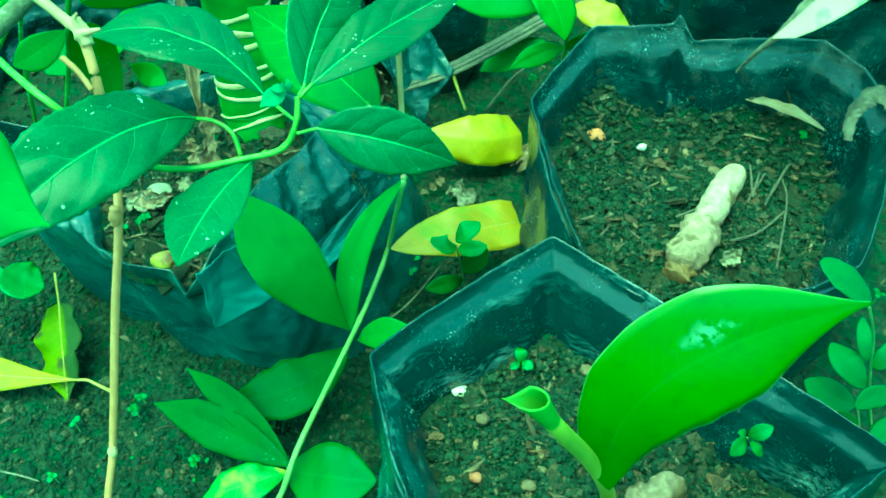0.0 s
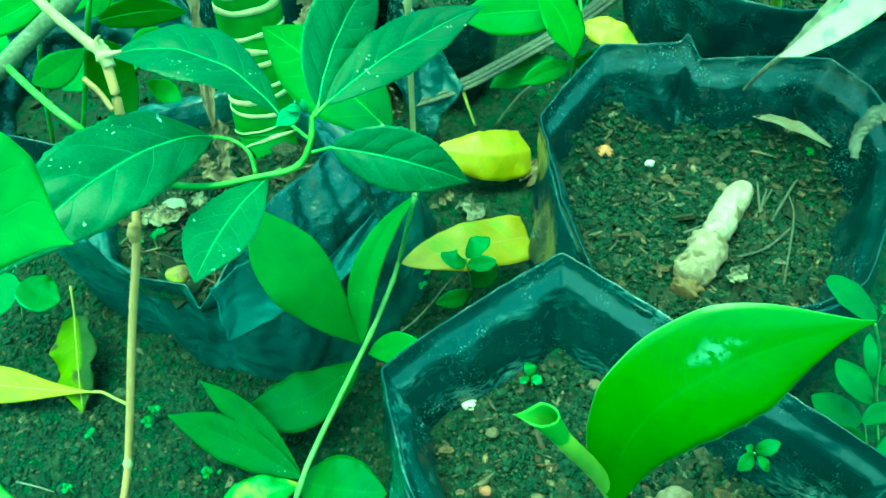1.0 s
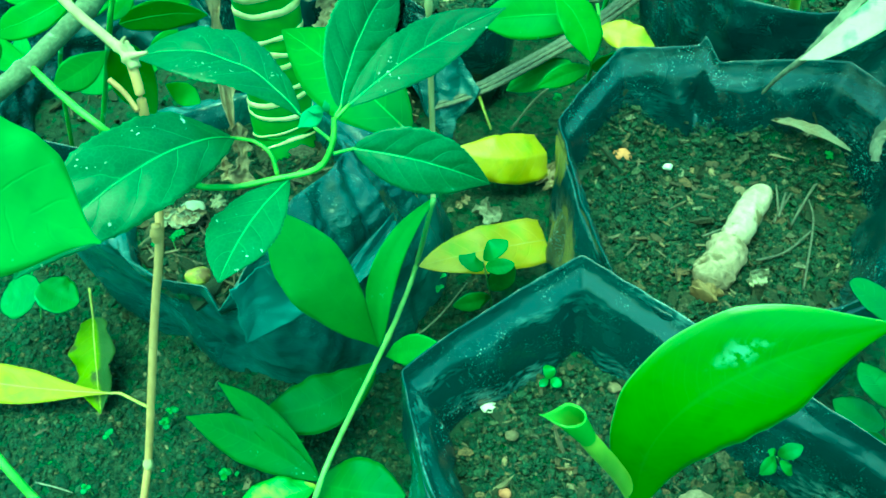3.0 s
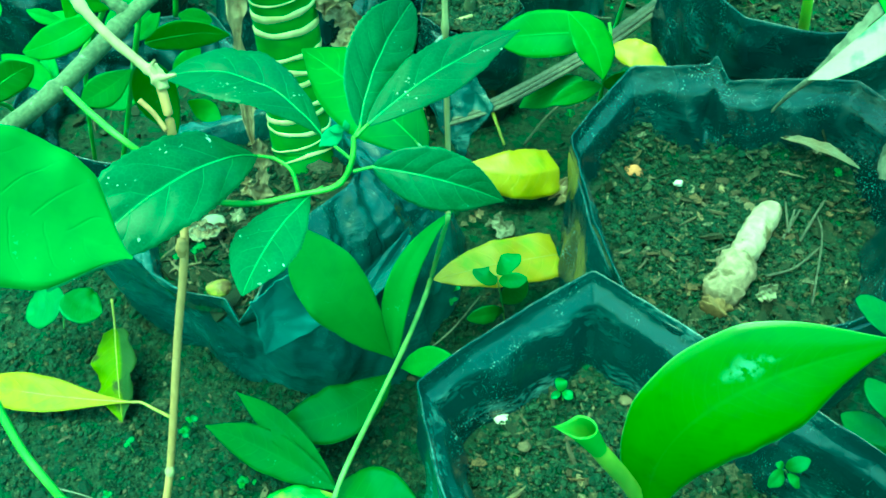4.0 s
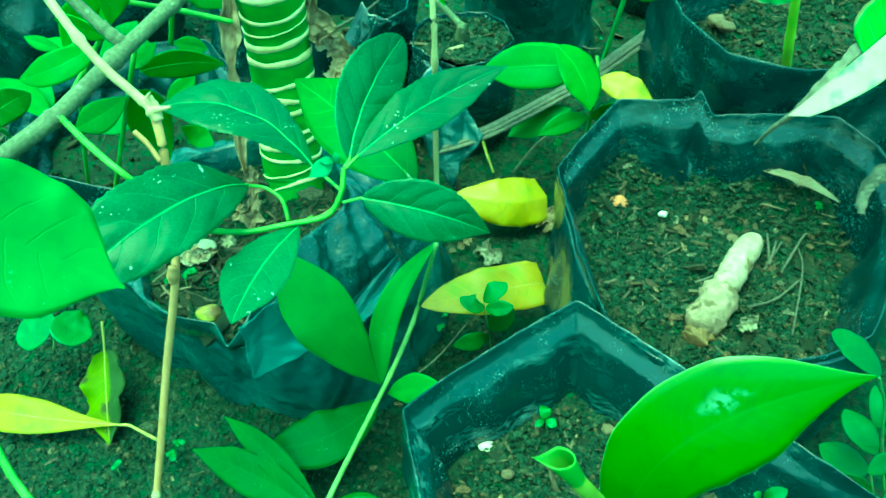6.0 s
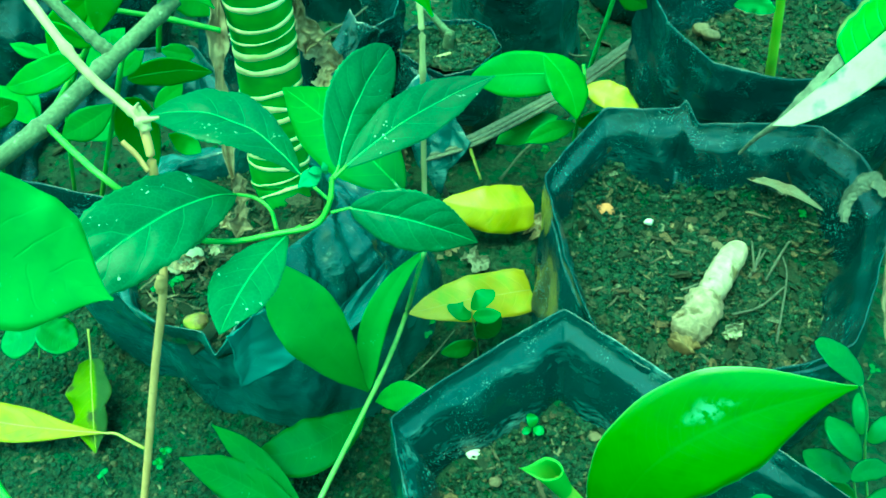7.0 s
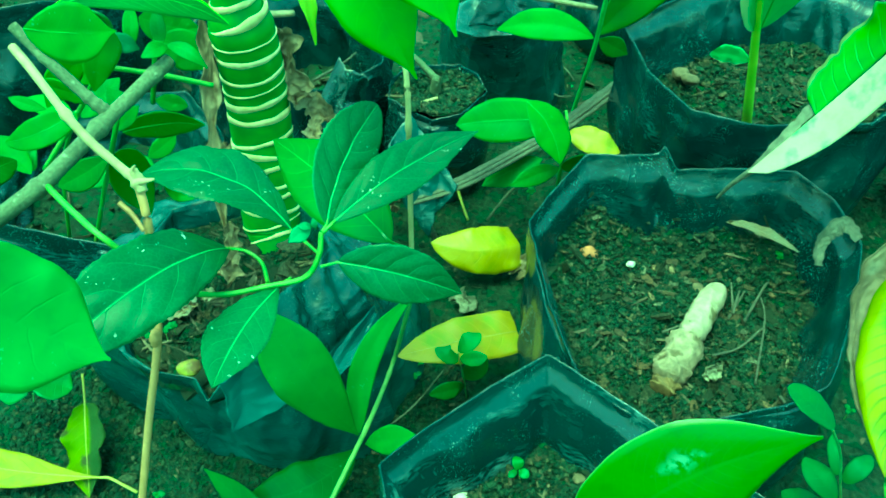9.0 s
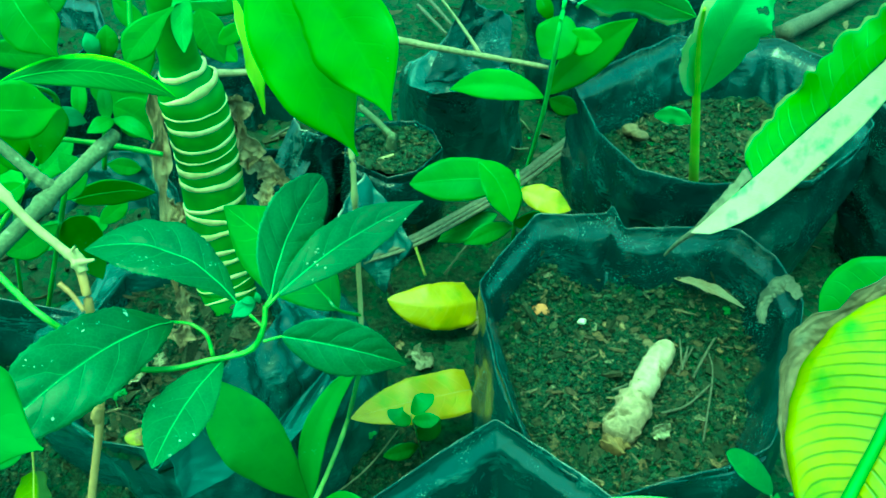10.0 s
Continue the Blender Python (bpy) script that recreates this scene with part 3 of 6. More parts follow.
def height(x, y, amp=0.006):
    return amp * (noise.noise(Vector((x * 14, y * 14, 3.1))) + 0.6 * noise.noise(Vector((x * 45, y * 45, 7.7))))


def crease(p, seed, size=0.06):
    """Folds of a stiff sheet: flat facets that meet in sharp lines, of no one direction, fading in and out."""
    rnd = random.Random(seed)
    out = 0.0
    for k in range(5):
        d = Vector((rnd.uniform(-1, 1), rnd.uniform(-1, 1), rnd.uniform(-0.5, 0.5))).normalized()
        f = (0.6 + 0.45 * k) / size
        x = p.dot(d) * f + rnd.uniform(0, 9) + 0.5 * noise.noise(p * (0.5 / size) + Vector((k * 3.0, seed, 0)))
        mask = max(0.0, min(1.0, 0.55 + 1.5 * noise.noise(p * (0.35 / size) + Vector((seed, k * 5.0, 2)))))
        out += (abs((x % 1.0) - 0.5) * 4 - 1) * mask / (1 + 0.55 * k)
    return out


def grow_bag(rim, soil_z, label, base=0.88, lean=(0, 0), seed=0, crumbs=1500, chips=120, folds=0.006, group="nursery bags", grit=0.0020, bank=0.0, inset=0.016, loose=0, skin=M_FILM):
    """A soft black polythene bag with a turned rim, wrinkled walls and a filling of crumbly soil."""
    n = 260
    ring = resample(rim, n)
    for i, p in enumerate(ring):
        a = 2 * math.pi * i / n
        k = noise.noise(Vector((math.cos(a) * 4, math.sin(a) * 4, seed * 1.3))) + 0.6 * noise.noise(Vector((math.cos(a) * 11, math.sin(a) * 11, seed * 2.1)))
        p.z += 0.0011 * k
        p.x += 0.0011 * noise.noise(Vector((math.cos(a) * 7, math.sin(a) * 7, seed + 20.0)))
        p.y += 0.0011 * noise.noise(Vector((math.cos(a) * 7, math.sin(a) * 7, seed + 40.0)))
    mid = sum(ring, Vector()) / n
    foot = Vector((mid.x + lean[0], mid.y + lean[1], 0))
    bag = thing("nursery_bag", foot, label, "plant bag", group)
    rad = sum(((p - mid).xy.length for p in ring)) / n
    verts, faces, rows = [], [], []

    def ring_at(f, h, off, wr):
        row = []
        for i, p in enumerate(ring):
            a = 2 * math.pi * i / n
            d = Vector((p.x - mid.x, p.y - mid.y, 0))
            low = foot + d.normalized() * (0.35 * d.length + 0.65 * rad) * base
            q = low.lerp(Vector((p.x, p.y, 0)), f ** 0.8)
            dirn = d.normalized()
            w = 0.9 * noise.noise(Vector((math.cos(a) * 2.2, math.sin(a) * 2.2, h * 14 + seed))) + 0.75 * crease(Vector((q.x, q.y, h)), seed)
            q = q + dirn * (off + folds * wr * w)
            row.append((q.x, q.y, h if f < 1 else p.z))
        rows.append(len(verts))
        verts.extend(row)

    top = [p.z for p in ring]
    zr = sum(top) / n
    for k in range(34):
        f = k / 34
        ring_at(f * 0.999, 0.002 + f * (zr - 0.012), 0.010 * math.sin(math.pi * f), math.sin(math.pi * min(f * 1.05, 1)) ** 0.5)
    for off, drop in ((0.0002, -0.011), (0.0012, -0.006), (0.0010, -0.0012), (0.0006, -0.0002), (0.0001, 0.0), (-0.0003, -0.0003), (-0.0008, -0.002), (-0.0022, -0.009)):
        rows.append(len(verts))
        for p in ring:
            d = Vector((p.x - mid.x, p.y - mid.y, 0)).normalized()
            q = p + d * off
            verts.append((q.x, q.y, p.z + drop))
    deep = 22
    for k in range(1, deep + 1):
        f = k / deep
        rows.append(len(verts))
        for i, p in enumerate(ring):
            a = 2 * math.pi * i / n
            d = Vector((p.x - mid.x, p.y - mid.y, 0)).normalized()
            w = 0.7 * noise.noise(Vector((math.cos(a) * 3 + 5, math.sin(a) * 3, f * 1.5 + seed))) + 0.65 * crease(p + Vector((0, 0, -f * (p.z - soil_z))), seed + 50, 0.05)
            q = p + d * (-0.002 - min(inset, 0.0065) * min(1.0, 9 * f) - max(0.0, inset - 0.0065) * f + folds * 0.7 * w * min(1.0, 2.5 * f))
            z = (p.z - 0.010) * (1 - f) + (soil_z - 0.012) * f
            verts.append((q.x, q.y, z))
    for a, b in zip(rows, rows[1:]):
        for i in range(n):
            j = (i + 1) % n
            faces.append((a + i, a + j, b + j, b + i))
    faces.append(tuple(range(n))[::-1])
    film = part("film", verts, faces, skin, bag, "wrinkled black polythene wall with a thin rim")
    # the filling, banked up against the far wall

    def surface(x, y, f):
        back = max(0.0, (y - mid.y) / rad)
        return soil_z + height(x, y) + 0.008 * f ** 6 + bank * back * f ** 4

    sv, sf, steps = [], [], 30
    for k in range(steps + 1):
        f = k / steps
        for i in range(n):
            p = ring[i]
            x, y = mid.x + (p.x - mid.x) * f * 0.975, mid.y + (p.y - mid.y) * f * 0.975
            sv.append((x, y, surface(x, y, f * 0.975) - 0.003))
    m = n
    for k in range(steps):
        for i in range(m):
            j = (i + 1) % m
            sf.append((k * m + i, (k + 1) * m + i, (k + 1) * m + j, k * m + j))
    part("soil", sv, sf, M_SOIL, bag, "dark crumbly potting soil")
    rng = np.random.default_rng(seed + 5)

    def places(count, reach=max(0.5, (rad - inset * 0.9) / rad)):
        out = []
        for _ in range(count):
            p, f = ring[int(rng.integers(n))], math.sqrt(rng.uniform(0, 1))
            f *= 0.965 if bank and p.y > mid.y + 0.15 * rad else reach
            x, y = mid.x + (p.x - mid.x) * f, mid.y + (p.y - mid.y) * f
            out.append((x, y, surface(x, y, f) + 0.0002))
        return out

    if crumbs:
        scatter("crumb_layer", M_CRUMB, places(crumbs), np.minimum(rng.lognormal(math.log(grit * 0.62), 0.55, crumbs), grit * 3.2), "crumb", bag, seed=seed + 1)
    if chips:
        scatter("fibre_layer", M_STRAW, places(chips // 3), rng.gamma(2.0, 0.00025, chips // 3) + 0.0003, "chip", bag, seed=seed + 3, flat=0.6, long=9.0)
        scatter("chip_layer", M_CHIP, places(chips), rng.gamma(2.2, 0.0018 / 2.2, chips) + 0.0008, "chip", bag, seed=seed + 2, flat=0.22, long=1.7)
    for i, (x, y, z) in enumerate(places(loose)):
        chip = new("bark_chip", CHIP_MESHES[i % len(CHIP_MESHES)])
        chip.parent = bag
        k = rng.uniform(0.35, 0.85)
        chip.matrix_basis = Matrix.LocRotScale(Vector((x, y, z + 0.001)) - Vector(foot), Euler((rng.normal(0, 0.35), rng.normal(0, 0.35), rng.uniform(0, 6.28))), (k, k, k))
    return bag


def pebble(name, at, size, material, label, seed=0, squash=0.65):
    bm = bmesh.new()
    bmesh.ops.create_icosphere(bm, subdivisions=3, radius=1.0)
    for v in bm.verts:
        k = 1 + 0.28 * noise.noise(v.co * 1.2 + Vector((seed, 0, 0))) + 0.03 * crease(v.co.copy(), seed, 1.6) + 0.10 * noise.noise(v.co * 4 + Vector((0, seed, 0)))
        v.co = Vector((v.co.x * 1.1, v.co.y * 0.9, v.co.z * squash)) * k * size
    vs, fs = [tuple(v.co + Vector(at)) for v in bm.verts], [[v.index for v in f.verts] for f in bm.faces]
    bm.free()
    ob = part(name, vs, fs, material)
    return tagged(ob, label, "pebble")


# ---- ground ----
gx = np.concatenate([[-60, -15, -4, -1.6], np.linspace(-0.9, 0.9, 150), [1.6, 4, 15, 60]])
gy = np.concatenate([[-60, -15, -4, -1.0, -0.3], np.linspace(0.0, 1.7, 140), [2.4, 5, 15, 60]])
gv = [(x, y, height(x, y, 0.007) if abs(x) < 1 and 0 < y < 1.7 else 0.0) for y in gy for x in gx]
nx = len(gx)
gf = [(r * nx + c, r * nx + c + 1, (r + 1) * nx + c + 1, (r + 1) * nx + c) for r in range(len(gy) - 1) for c in range(nx - 1)]
ground = part("ground", gv, gf, M_GROUND, label="damp dark earth with moss and litter", kind="structure")
tagged(ground, category="ground")
rng = np.random.default_rng(11)


def strewn(count, x0, x1, y0, y1):
    out = []
    for _ in range(count):
        x, y = rng.uniform(x0, x1), rng.uniform(y0, y1)
        out.append((x, y, height(x, y, 0.007) + 0.0005))
    return out


tagged(scatter("loose_earth", M_CRUMB, strewn(15000, -0.55, 0.6, 0.5, 1.4) + strewn(24000, -0.46, 0.02, 0.2, 0.55), rng.gamma(1.5, 0.0007, 39000) + 0.0003, "crumb", seed=21,
               label="loose dark earth crumbs on the ground"), category="soil")
tagged(scatter("litter", M_STRAW, strewn(700, -0.6, 0.65, 0.2, 1.0) + strewn(700, -0.5, 0.8, 0.9, 1.9), np.concatenate([rng.gamma(2.0, 0.0006, 700) + 0.0005, rng.gamma(2.0, 0.0012, 700) + 0.001]), "chip", seed=22, flat=0.12, long=2.6,
               label="dry brown plant litter strewn on the earth"), category="litter")
tiny = []
for x, y, z in strewn(170, -0.42, 0.35, 0.22, 1.0):
    if noise.noise(Vector((x * 9, y * 9, 40))) > 0.05:
        tiny.append((x, y, z + 0.004))
tagged(scatter("moss_sprinkle", M_WEED, tiny, rng.uniform(0.0010, 0.0024, len(tiny)), "chip", seed=23, flat=0.12,
               label="tiny green seedlings sprouting from the earth"), category="weeds")

# ---- nursery bags ----
EC = (-0.013, 0.777, 0.118)
A_RIM = [(0.068, 0.509, 0.168), (0.092, 0.545, 0.175), (0.123, 0.581, 0.185), (0.154, 0.573, 0.19), (0.184, 0.574, 0.192), (0.187, 0.575, 0.200), (0.199, 0.562, 0.183), (0.241, 0.559, 0.188), (0.297, 0.554, 0.19), (0.32, 0.522, 0.185), (0.327, 0.475, 0.18), (0.304, 0.421, 0.178), (0.277, 0.37, 0.175), (0.257, 0.338, 0.172), (0.226, 0.327, 0.165), (0.183, 0.32, 0.16), (0.141, 0.306, 0.162), (0.117, 0.322, 0.165), (0.09, 0.35, 0.165), (0.076, 0.423, 0.165)]
C_RIM = [(0.182, 0.776, 0.21), (0.229, 0.818, 0.21), (0.315, 0.879, 0.215), (0.386, 0.893, 0.2), (0.446, 0.894, 0.205), (0.488, 0.838, 0.205), (0.483, 0.713, 0.2), (0.449, 0.675, 0.195), (0.385, 0.618, 0.197), (0.332, 0.607, 0.2), (0.267, 0.605, 0.203), (0.22, 0.624, 0.205), (0.194, 0.684, 0.205)]
B_RIM = [(-0.043, 0.282, 0.16), (-0.022, 0.301, 0.163), (0.005, 0.321, 0.166), (0.04, 0.345, 0.17), (0.069, 0.361, 0.175), (0.096, 0.342, 0.17), (0.133, 0.311, 0.168), (0.166, 0.281, 0.168), (0.191, 0.255, 0.168), (0.214, 0.232, 0.17), (0.234, 0.209, 0.172), (0.189, 0.18, 0.175), (0.134, 0.157, 0.175), (0.054, 0.145, 0.17), (-0.008, 0.161, 0.165), (-0.029, 0.219, 0.162)]
D_RIM = [(-0.246, 0.401, 0.125), (-0.217, 0.378, 0.13), (-0.184, 0.372, 0.13), (-0.176, 0.362, 0.115), (-0.161, 0.371, 0.135), (-0.15, 0.397, 0.145), (-0.13, 0.44, 0.15), (-0.109, 0.479, 0.14), (-0.1, 0.516, 0.13), (-0.12, 0.56, 0.13), (-0.18, 0.60, 0.13), (-0.25, 0.57, 0.125), (-0.275, 0.47, 0.125)]
D_FOOT = [(-0.324, 0.47, 0.05), (-0.289, 0.441, 0.03), (-0.251, 0.419, 0.0), (-0.194, 0.391, 0.0), (-0.146, 0.38, 0.0), (-0.1, 0.382, 0.0), (-0.06, 0.394, 0.0), (-0.027, 0.472, 0.0), (-0.012, 0.549, 0.0), (-0.029, 0.62, 0.0), (-0.131, 0.714, 0.0), (-0.315, 0.69, 0.0), (-0.35, 0.556, 0.04)]
F_CROWN = [(0.009, 0.908, 0.13), (0.039, 0.88, 0.135), (0.08, 0.88, 0.14), (0.12, 0.902, 0.14), (0.125, 0.94, 0.15), (0.094, 0.985, 0.16), (0.05, 0.985, 0.15), (0.015, 0.945, 0.14)]
F_FOOT = [(-0.008, 0.985, 0.0), (0.02, 0.919, 0.0), (0.08, 0.895, 0.0), (0.135, 0.917, 0.0), (0.165, 0.97, 0.0), (0.16, 1.07, 0.0), (0.078, 1.12, 0.0), (-0.005, 1.08, 0.0)]
grow_bag(A_RIM, 0.102, "open black polythene bag of dark soil, no shoot", 0.93, (0, 0.0), 3, 19000, 420, grit=0.00145, bank=0.055, inset=0.018, loose=70, folds=0.0085)
grow_bag(B_RIM, 0.100, "open black polythene bag with a young broad-leaved shoot", 0.95, (0.0, 0.0), 8, 15000, 240, grit=0.00135, inset=0.028, loose=50, skin=M_FILMDUSTY, folds=0.0095)
grow_bag(C_RIM, 0.138, "tall black polythene bag with a single green shoot", 0.86, (0.0, 0.02), 14, 5000, 300, inset=0.030, grit=0.0017, folds=0.010)


def slack_bag(rim, foot, label, seed, folds, soil_z=None, belly=0.02, group="nursery bags", skin=M_FILMOLD):
    """A slumped bag: a slack, sharply creased sheet from its foot to its rim, open on soil or fallen in on itself."""
    n, rows = 280, 44
    up, low = resample(rim, n), []
    pts = [Vector(q) for q in rim]
    down = [Vector(q) for q in foot]
    run = [0.0]
    for a, b in zip(pts, pts[1:] + pts[:1]):
        run.append(run[-1] + (b - a).length)
    for i in range(n):
        d, k = run[-1] * i / n, 0
        while run[k + 1] < d:
            k += 1
        low.append(down[k].lerp(down[(k + 1) % len(down)], (d - run[k]) / (run[k + 1] - run[k])))
    for _ in range(6):
        low = [(low[i - 1] + 2 * low[i] + low[(i + 1) % n]) / 4 for i in range(n)]
    mid = sum(up, Vector()) / n
    bag = thing("nursery_bag", (mid.x, mid.y, 0), label, "plant bag", group)
    verts, faces = [], []
    for k in range(rows + 1):
        f = k / rows
        for a, b in zip(low, up):
            q = a.lerp(b, f)
            out = Vector((q.x - mid.x, q.y - mid.y, 0.10)).normalized()
            w = crease(q, seed, 0.085) + 0.35 * crease(q, seed + 9, 0.03) + 0.6 * noise.noise(q * 9 + Vector((seed, 0, 0)))
            q = q + out * (folds * w * math.sin(math.pi * min(1.0, 0.12 + f * 0.88)) ** 0.6) + Vector((0, 0, belly * math.sin(math.pi * f)))
            verts.append((q.x, q.y, max(q.z, -0.004)))
    inner, base = (10, soil_z - 0.012) if soil_z else (14, mid.z - 0.035)
    for k in range(inner + 1):
        f = k / inner
        for b in up:
            reach = 1 - 0.10 * f if soil_z else (1 - f) * 0.97
            q = Vector((mid.x + (b.x - mid.x) * (0.992 * reach), mid.y + (b.y - mid.y) * (0.992 * reach), b.z + (base - b.z) * f))
            q.z += 0.5 * folds * crease(q, seed + 4, 0.06) * min(1.0, 3 * f)
            verts.append(q)
    total = rows + inner + 1
    for k in range(total):
        for i in range(n):
            j = (i + 1) % n
            faces.append((k * n + i, k * n + j, (k + 1) * n + j, (k + 1) * n + i))
    part("film", verts, faces, skin, bag, "slack creased black polythene")
    if not soil_z:
        return bag
    sv, sf, steps = [], [], 16
    for k in range(steps + 1):
        for b in up:
            x, y = mid.x + (b.x - mid.x) * 0.97 * k / steps, mid.y + (b.y - mid.y) * 0.97 * k / steps
            sv.append((x, y, soil_z + height(x, y, 0.009)))
    for k in range(steps):
        for i in range(n):
            j = (i + 1) % n
            sf.append((k * n + i, (k + 1) * n + i, (k + 1) * n + j, k * n + j))
    part("soil", sv, sf, M_SOIL, bag, "dark crumbly potting soil")
    rng = np.random.default_rng(seed)

    def spots(count):
        out = []
        for _ in range(count):
            b, f = up[int(rng.integers(n))], 0.9 * math.sqrt(rng.uniform(0, 1))
            x, y = mid.x + (b.x - mid.x) * f, mid.y + (b.y - mid.y) * f
            out.append((x, y, soil_z + height(x, y, 0.009) + 0.001))
        return out

    scatter("crumb_layer", M_CRUMB, spots(5000), np.minimum(rng.lognormal(math.log(0.001), 0.5, 5000), 0.005), "crumb", bag, seed=seed + 1)
    scatter("fibre_layer", M_STRAW, spots(220), rng.gamma(2.0, 0.0003, 220) + 0.0003, "chip", bag, seed=seed + 3, flat=0.6, long=8.0)
    scatter("chip_layer", M_CHIP, spots(200), rng.gamma(2.2, 0.001, 200) + 0.0008, "chip", bag, seed=seed + 2, flat=0.25, long=1.9)
    return bag


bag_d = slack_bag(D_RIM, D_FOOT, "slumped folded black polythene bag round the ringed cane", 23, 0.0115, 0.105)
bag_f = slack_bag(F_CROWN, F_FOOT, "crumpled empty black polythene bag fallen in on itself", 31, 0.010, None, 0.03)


FLAP_G = [(-0.161, 0.356, 0.144), (-0.135, 0.386, 0.146), (-0.102, 0.381, 0.107), (-0.163, 0.361, 0.078)]
FLAP_C = [(-0.101, 0.397, 0.111), (-0.061, 0.48, 0.097), (-0.055, 0.458, 0.09), (-0.086, 0.393, 0.103)]
FLAP_D = [(-0.125, 0.723, 0.1), (-0.09, 0.702, 0.19), (-0.074, 0.674, 0.2), (-0.092, 0.728, 0.1)]
FLAP_E = [(-0.065, 0.632, 0.13), (-0.038, 0.68, 0.16), (0.011, 0.642, 0.1), (-0.017, 0.62, 0.05)]
FLAP_F = [(-0.147, 0.70, 0.12), (-0.109, 0.735, 0.19), (-0.08, 0.71, 0.18), (-0.122, 0.692, 0.10)]
FLAP_H = [(0.027, 0.885, 0.145), (0.078, 0.92, 0.25), (0.122, 0.94, 0.2), (0.131, 0.887, 0.145)]


def flap(corners, seed, folds=0.006, sag=0.004):
    """A loose sheet of polythene: a four-cornered piece with creases and a little thickness."""
    a, b, c, d = [Vector(q) for q in corners]
    n = 40
    nrm = (b - a).cross(d - a).normalized()
    verts, faces = [], []
    for layer in (0, 1):
        for i in range(n + 1):
            for k in range(n + 1):
                u, v = i / n, k / n
                p = a.lerp(b, u).lerp(d.lerp(c, u), v)
                w = 0.5 * noise.noise(Vector((u * 1.5 + seed, v * 1.5, seed))) + 1.4 * (0.3 - abs(noise.noise(Vector((u * 1.7 + v * 0.8, v * 1.4 + seed, seed)))))
                w += 0.25 * (0.3 - abs(noise.noise(Vector((u * 5 - v * 2, v * 4 + seed, seed + 3)))))
                edge = 0.17 * noise.noise(Vector((u * 1.6 + seed, v * 1.6, 2.0))) + 0.05 * noise.noise(Vector((u * 6 + seed, v * 6, 5.0)))
                p = p + (b - a) * edge * 0.6 + (d - a) * edge * 0.6
                p += nrm * (folds * w + sag * math.sin(math.pi * u) * math.sin(math.pi * v) - layer * 0.0008)
                verts.append(p)
    row, top = n + 1, (n + 1) ** 2
    for i in range(n):
        for k in range(n):
            q = (i * row + k, (i + 1) * row + k, (i + 1) * row + k + 1, i * row + k + 1)
            faces.append(q)
            faces.append(tuple(top + x for x in q[::-1]))
    rim = [i * row for i in range(n)] + [n * row + k for k in range(n)] + [(n - i) * row + n for i in range(n)] + [n - k for k in range(n)]
    for x, y in zip(rim, rim[1:] + rim[:1]):
        faces.append((x, top + x, top + y, y))
    return verts, faces


for who, corners, seed, deep in ((bag_d, FLAP_G, 44, 0.004), (bag_d, FLAP_C, 9, 0.008),
                                 (bag_f, FLAP_D, 12, 0.006), (bag_f, FLAP_E, 15, 0.009), (bag_f, FLAP_F, 18, 0.006), (bag_f, FLAP_H, 21, 0.014)):
    v, f = flap(corners, seed, deep)
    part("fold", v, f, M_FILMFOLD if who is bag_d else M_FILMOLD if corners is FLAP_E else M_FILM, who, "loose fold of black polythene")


def round_bag(cx, cy, r, h, soil_z, label, seed, folds=0.010, crumbs=300, inset=0.016):
    rnd = random.Random(seed)
    rim = []
    for k in range(11):
        a = 2 * math.pi * k / 11
        q = r * rnd.uniform(0.88, 1.1)
        rim.append((cx + q * math.cos(a), cy + q * math.sin(a), h + rnd.uniform(-1, 1) * min(0.02, 0.1 * r)))
    return grow_bag(rim, soil_z, label, 0.9, (0, 0), seed, crumbs, 40, folds, inset=inset)


round_bag(EC[0] + 0.006, EC[1], 0.054, 0.128, 0.121, "small black polythene bag holding a cut stump", 41, 0.003, 1800, 0.004)
round_bag(-0.34, 0.66, 0.125, 0.115, 0.05, "low black polythene bag under leafy shoots", 42, 0.012)
round_bag(-0.17, 0.84, 0.12, 0.16, 0.06, "black polythene bag behind the ringed cane", 43, 0.014)
round_bag(0.62, 0.72, 0.11, 0.20, 0.15, "black polythene bag beside a taller bag", 44)
round_bag(0.30, 1.15, 0.13, 0.20, 0.15, "black polythene bag at the back of the bed", 45)
round_bag(-0.50, 0.95, 0.13, 0.18, 0.14, "black polythene bag in leafy shade", 46)

# ---- ringed cane ----
SH_A = [(-0.188, 0.568, 0.318), (-0.186, 0.558, 0.279), (-0.188, 0.544, 0.241), (-0.187, 0.527, 0.202), (-0.183, 0.505, 0.159)]
SH_B = [(-0.142, 0.581, 0.294), (-0.133, 0.588, 0.283), (-0.129, 0.587, 0.251), (-0.127, 0.581, 0.232)]
SH_C = [(-0.133, 0.585, 0.24), (-0.117, 0.592, 0.227), (-0.102, 0.591, 0.213), (-0.093, 0.589, 0.199)]
SH_D = [(-0.11, 0.589, 0.22), (-0.114, 0.574, 0.21), (-0.117, 0.558, 0.198)]
SH_E = [(-0.177, 0.5, 0.172), (-0.176, 0.491, 0.144), (-0.181, 0.476, 0.12)]
SH_F = [(-0.062, 0.67, 0.08), (-0.056, 0.686, 0.03)]
CANE_LOW = [(-0.156, 0.545, 0.039), (-0.155, 0.55, 0.068), (-0.157, 0.56, 0.097), (-0.16, 0.57, 0.128), (-0.159, 0.58, 0.226)]
CANE_TOP = [(-0.16, 0.58, 0.215), (-0.159, 0.575, 0.285), (-0.162, 0.57, 0.327), (-0.163, 0.565, 0.371), (-0.16, 0.56, 0.414)]
